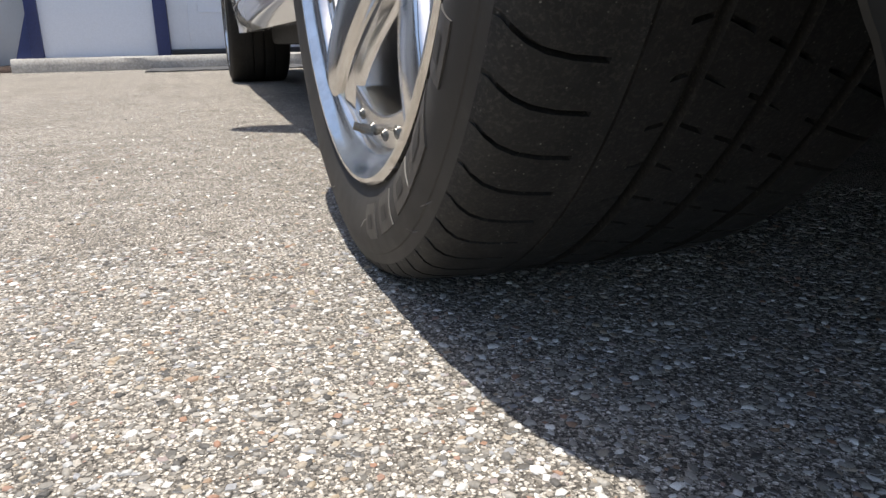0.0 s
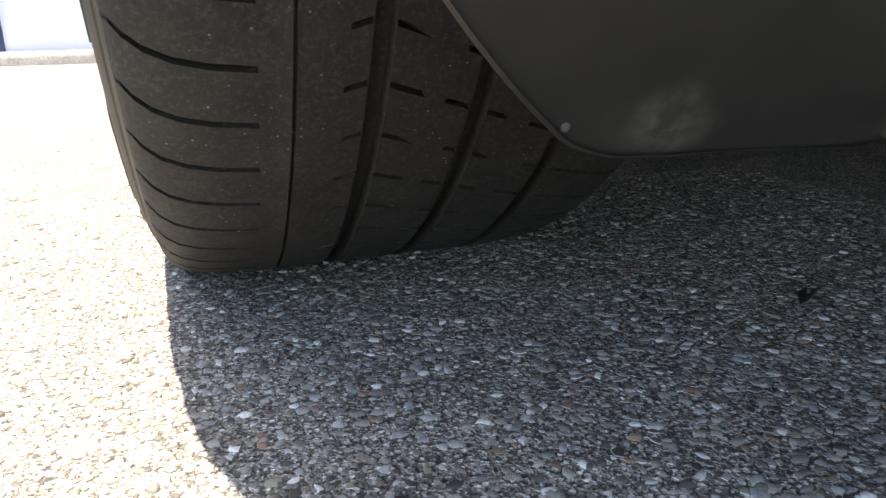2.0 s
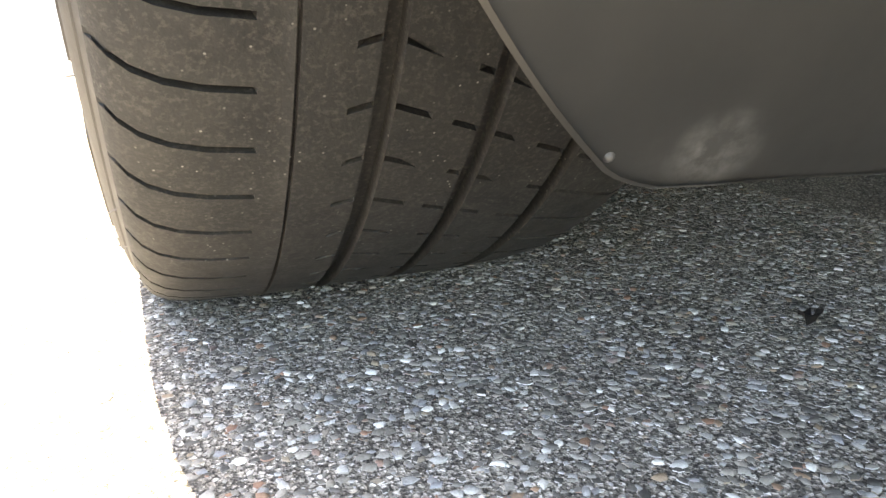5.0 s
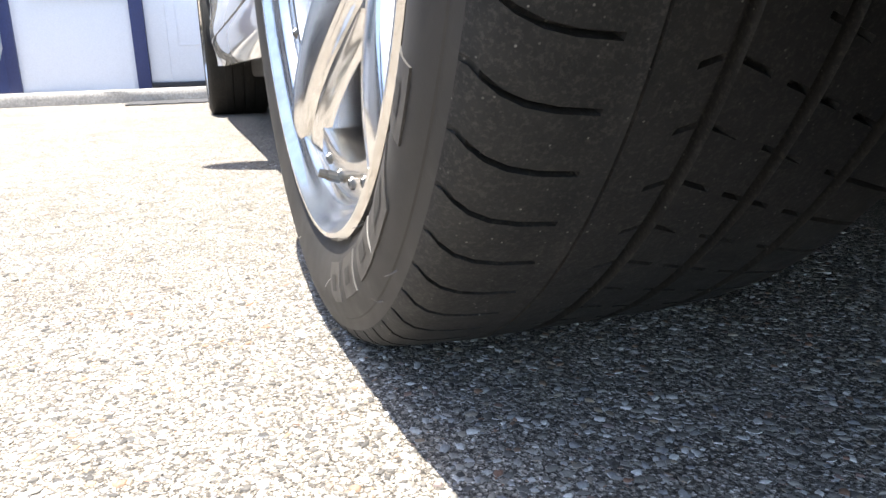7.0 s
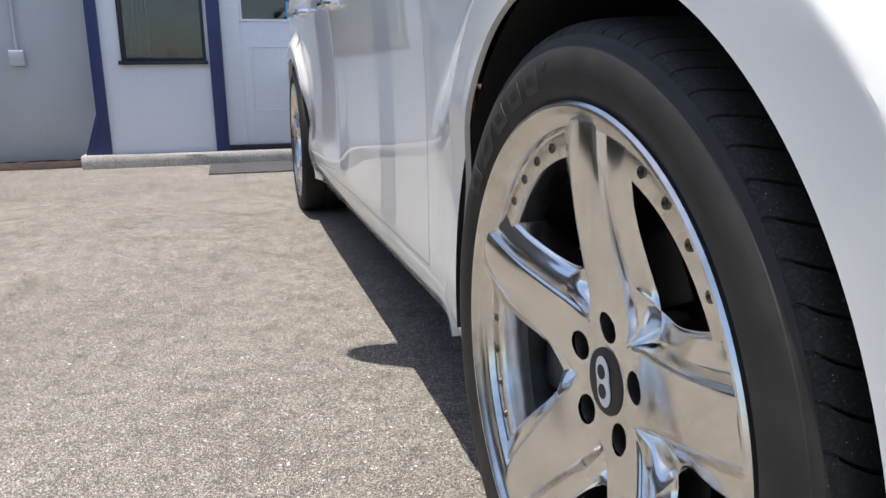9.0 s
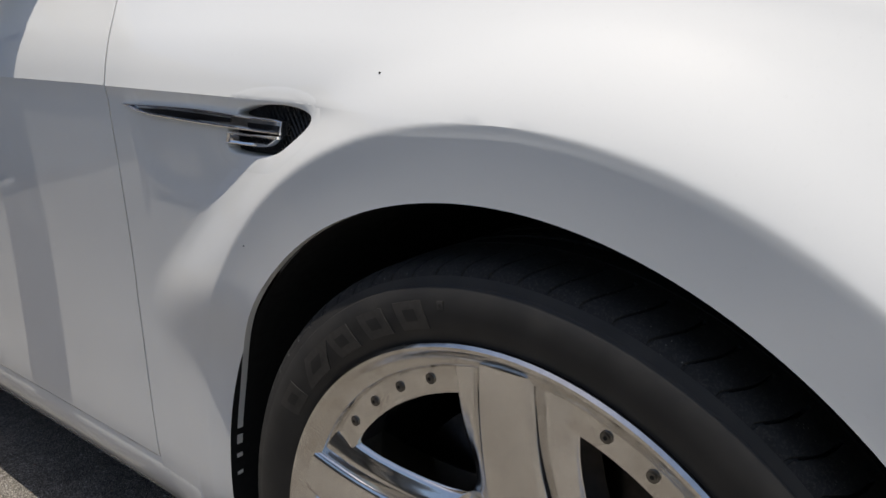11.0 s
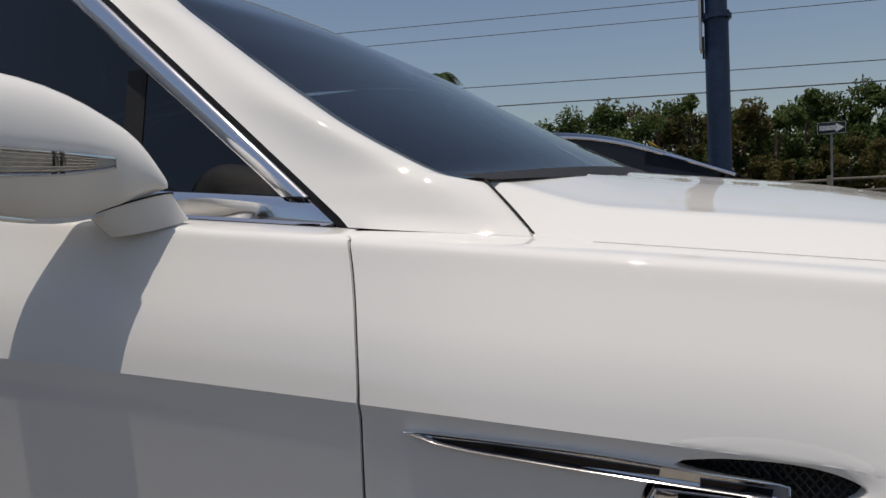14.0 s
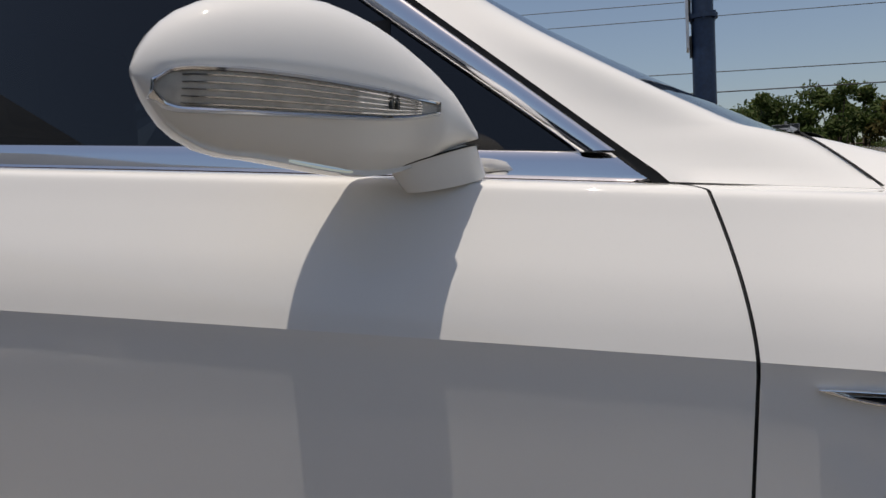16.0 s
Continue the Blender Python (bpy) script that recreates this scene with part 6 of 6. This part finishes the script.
def build_one_way():
    s = empty("street_sign", 20.7, -2.113, 0, "black and white one-way arrow sign on a steel post", "sign")
    bm = bmesh.new()
    rod(bm, (0.04, 0, -0.1), (0.04, 0, 2.62), 0.028, 0.028, 10)
    part("post", bm, galvanised, s)
    part("plate", box(bmesh.new(), (-0.004, -0.335, 2.235), (0.008, 0.335, 2.545), 0.002), sign_black, s, "black plate")
    bm = bmesh.new()
    for a, b in (((-0.325, 2.243), (0.325, 2.249)), ((-0.325, 2.531), (0.325, 2.537)), ((0.319, 2.249), (0.325, 2.531)), ((-0.325, 2.249), (-0.319, 2.531))):
        box(bm, (-0.0075, a[0], a[1]), (-0.0055, b[0], b[1]))
    part("border", bm, sign_white, s, "thin white border")
    pts = [(0.28, 2.335), (-0.10, 2.335), (-0.10, 2.275), (-0.295, 2.39), (-0.10, 2.505), (-0.10, 2.445), (0.28, 2.445)]
    v = [Vector((-0.009, y, z)) for y, z in pts] + [Vector((-0.0062, y, z)) for y, z in pts]
    n = len(pts)
    solid("arrow", v, [tuple(range(n))[::-1]] + [(i, (i + 1) % n, n + (i + 1) % n, n + i) for i in range(n)], sign_white, s, "white arrow")
    txt = bpy.data.curves.new("words", "FONT")
    txt.body = "ONE WAY"
    txt.align_x, txt.align_y, txt.size = "CENTER", "CENTER", 0.088
    txt.extrude = 0.0008
    ob = new("words", txt)
    me = bpy.data.meshes.new_from_object(ob)
    bpy.data.objects.remove(ob)
    me.materials.append(sign_black)
    ob = new("words", me)
    ob.parent = s
    ob.matrix_basis = Matrix.Translation((-0.0105, 0.075, 2.39)) @ Matrix(((0, 0, -1, 0), (-1, 0, 0, 0), (0, 1, 0, 0), (0, 0, 0, 1)))


def build_fence():
    f = empty("fence", 24, -10, 0, "weathered split-rail timber fence along the verge", "fence")
    rnd = random.Random(5)
    for k in range(14):
        y = -12 + k * 2.4 + 10
        bm = bmesh.new()
        box(bm, (-0.06, y - 0.06, -0.1), (0.06, y + 0.06, 1.18 + rnd.uniform(-0.03, 0.03)), 0.012)
        part("post", bm, weathered, f)
        for z in (0.72, 1.06):
            bm = bmesh.new()
            rod(bm, (0, y, z + rnd.uniform(-0.02, 0.02)), (0, y + 2.4, z + rnd.uniform(-0.02, 0.02)), 0.045, 0.04, 7)
            part("rail", bm, weathered, f)


def build_saloon(x, y, label, coat, notice):
    """A dark saloon parked alongside, nose towards -y."""
    c = empty("parked_car", x, y, 0, label, "car")
    W, L0, L1 = 0.93, -2.35, 2.45      # half width, nose, tail, about its own middle
    top = curve([-2.35, -2.2, -1.7, -1.45, -1.25, -1.0, -0.815, -0.61, -0.31, 0.046, 0.45, 1.0, 1.5, 1.9, 2.2, 2.45], [0.62, 0.80, 0.95, 1.00, 1.045, 1.155, 1.225, 1.31, 1.410, 1.466, 1.486, 1.455, 1.30, 1.13, 1.09, 0.85])
    belt = lambda y: 1.00 + 0.03 * smooth(-1.0, 2.0, y)
    rows = []
    for i in range(61):
        y = lerp(L0, L1, i / 60)
        zt = min(top(y), belt(y)) if -1.3 < y < 1.9 else top(y)
        w = W * (1 - 0.25 * smooth(-1.7, -2.35, y) ** 2 - 0.2 * smooth(1.9, 2.45, y) ** 2)
        half = [(w * 0.95, 0.22), (w * 0.99, 0.40), (w, 0.62), (w * 0.985, zt - 0.14), (w * 0.93, zt - 0.03), (w * 0.80, zt), (0.0, zt + 0.02)]
        rows.append([Vector((-x, y, z)) for x, z in half] + [Vector((x, y, z)) for x, z in half[-2::-1]])
    sheet("body", rows, coat, c, "dark painted body", (0, 0, 0), 50)
    rows = []
    for i in range(41):
        y = lerp(-1.30, 1.9, i / 40)
        zt = top(y) + 0.012
        zb = belt(y) - 0.03
        h = max(0.0, zt - zb)
        xr = 0.86 - 0.19 * min(1.0, h / 0.46)
        half = [(0.86, zb), (lerp(0.86, xr, 0.55), zb + 0.60 * h), (xr + 0.03, zb + 0.90 * h), (xr - 0.08, zt - 0.012), (xr * 0.5, zt - 0.001), (0, zt)]
        rows.append([Vector((-x, y, z)) for x, z in half] + [Vector((x, y, z)) for x, z in half[-2::-1]])
    roof_rows = rows[9:33]
    sheet("roof", [r[2:9] for r in roof_rows], coat, c, "dark roof", (0, 0, 0), 50)
    sheet("windscreen", [r[1:10] for r in rows[:10]], black_gloss, c, "dark windscreen", (0, 0, 0), 60)
    sheet("rear_window", [r[1:10] for r in rows[32:]], black_gloss, c, "dark rear window", (0, 0, 0), 60)
    sheet("side_window", [r[0:3] for r in rows[3:36]], black_gloss, c, "dark side window", (0, 0, 0), 60)
    sheet("side_window", [r[8:11] for r in rows[3:36]], black_gloss, c, "dark side window", (0, 0, 0), 60)
    for s in (-1, 1):
        line = []
        for r in rows[2:38:3]:
            p = r[2] if s < 0 else r[-3]
            line.append((p.x + s * 0.008, p.y, p.z - 0.004))
        tube("window_chrome", line, 0.012, chrome, c, "chrome trim over the side windows", 8, 40)
        bm = bmesh.new()
        box(bm, (s * 0.86 - 0.10, -0.72, 1.02), (s * 0.86 + 0.10, -0.58, 1.14), 0.04)
        part("door_mirror", bm, coat, c, "dark door mirror")
        for y in (-1.45, 1.40):
            rr, _ = revolve([(s * 0.93, 0.20), (s * 0.935, 0.26), (s * 0.92, 0.325), (s * 0.74, 0.33), (s * 0.72, 0.2)], 32)
            verts, faces = grid(rr, True)
            ob = solid("wheel", verts, faces, rubber, c, "black tyre")
            ob.location = (0, y, 0.33)
            bm = bmesh.new()
            rod(bm, (s * 0.86, 0, 0), (s * 0.915, 0, 0), 0.21, 0.205, 24)
            rim = part("rim", bm, alu, ob, "silver rim")
    bm = bmesh.new()
    for k in range(2):
        box(bm, (-0.5 + k * 0.85, -0.1, 0.35), (-0.5 + k * 0.85 + 0.45, 0.5, 1.08), 0.06)
    part("seats", bm, dark_leather, c, "dark seats")
    if not notice:
        return
    # round yellow notice on the screen
    bm = bmesh.new()
    bmesh.ops.create_cone(bm, cap_ends=True, segments=32, radius1=0.085, radius2=0.085, depth=0.004)
    n = Vector((0.12, -0.62, 0.76)).normalized()
    bmesh.ops.transform(bm, matrix=Matrix.Translation((-0.06, -0.60, top(-0.60) + 0.018)) @ n.to_track_quat("Z", "Y").to_matrix().to_4x4(), verts=bm.verts)
    part("notice", bm, yellow, c, "round yellow notice on the windscreen")
    bm = bmesh.new()
    for k in (-1, 0, 1):
        box(bm, (-0.05, k * 0.03 - 0.008, 0.0021), (0.05, k * 0.03 + 0.008, 0.0030))
    bmesh.ops.transform(bm, matrix=Matrix.Translation((-0.06, -0.60, top(-0.60) + 0.018)) @ n.to_track_quat("Z", "Y").to_matrix().to_4x4(), verts=bm.verts)
    part("notice_bars", bm, sign_black, c, "dark bars on the notice")


def build_far():
    ob = box_part("verge", (20.0, -120, -0.05), (60, 120, 0.012), grass_mat, bevel=0)
    tagged(ob, "dry grass verge beyond the lot", "grass", kind="structure")
    ob = box_part("road", (13.0, -160, -0.05), (19.3, 160, 0.010), tarmac, bevel=0)
    tagged(ob, "grey asphalt road beside the lot", "road", kind="structure")
    rnd = random.Random(21)
    spec = []
    y = 19.0
    k = 0
    while y > -24:
        x = 29 + rnd.uniform(-1.5, 2.5)
        hgt = curve([-24, -6, -2.5, -0.5, 1.3, 4, 6.5, 9.5, 19], [4.9, 4.8, 4.5, 4.2, 4.8, 4.9, 4.7, 4.5, 4.9])(y) * rnd.uniform(0.93, 1.06)
        browny = (-0.5 < y < 5 or rnd.random() < 0.12)
        build_tree(x, y, hgt, rnd.uniform(1.5, 2.0), 100 + k, dry_leaves if browny and k % 2 else leaves)
        y -= rnd.uniform(0.95, 1.5)
        k += 1
    y = 10
    while y > -18:
        build_tree(27 + rnd.uniform(-0.5, 0.8), y, rnd.uniform(1.9, 2.7), rnd.uniform(0.9, 1.3), 300 + k, dry_leaves if rnd.random() < 0.45 else leaves, 9, 0.065, 2400, 0.1)
        y -= rnd.uniform(1.1, 1.8)
        k += 1
    y = 40
    while y > -60:
        build_tree(40 + rnd.uniform(-2, 5), y, rnd.uniform(4.8, 6.4), rnd.uniform(2.2, 3.2), 500 + k, leaves, 12, 0.14, 2600, 0.15)
        y -= rnd.uniform(2.4, 3.6)
        k += 1
    build_palm(45.0, 18.2, 9.5, 4)


def build_leaf():
    """A small crumpled dead leaf in the shade by the tyre."""
    rnd = random.Random(3)
    rows = []
    for i in range(9):
        t = i / 8
        w = 0.0065 * math.sin(math.pi * min(0.98, 0.06 + 0.9 * t)) ** 0.8
        rows.append([Vector((0.024 * (t - 0.5), w * k, 0.0035 + 0.004 * abs(k) + 0.003 * math.sin(5 * t + k) + rnd.uniform(0, 0.001))) for k in (-1, -0.5, 0, 0.5, 1)])
    ob = sheet("dead_leaf", rows, dry_leaf, None, "", (0, 0, 0.0006), 60)
    ob.matrix_basis = pose(0.350, -0.268, 0.0, 0, 0, 35)
    tagged(ob, "small dark crumpled leaf lying on the paving", "leaf")


build_ground()
build_house()
build_car()
build_saloon(5.25, 1.4, "dark navy saloon parked alongside, with chrome window trim", navy_paint, True)
build_saloon(-2.60, 1.66, "dark grey saloon parked across the lane from the white car", grey_paint, False)
build_pole()
build_one_way()
build_fence()
build_wires()
build_far()
build_pebbles()
build_leaf()
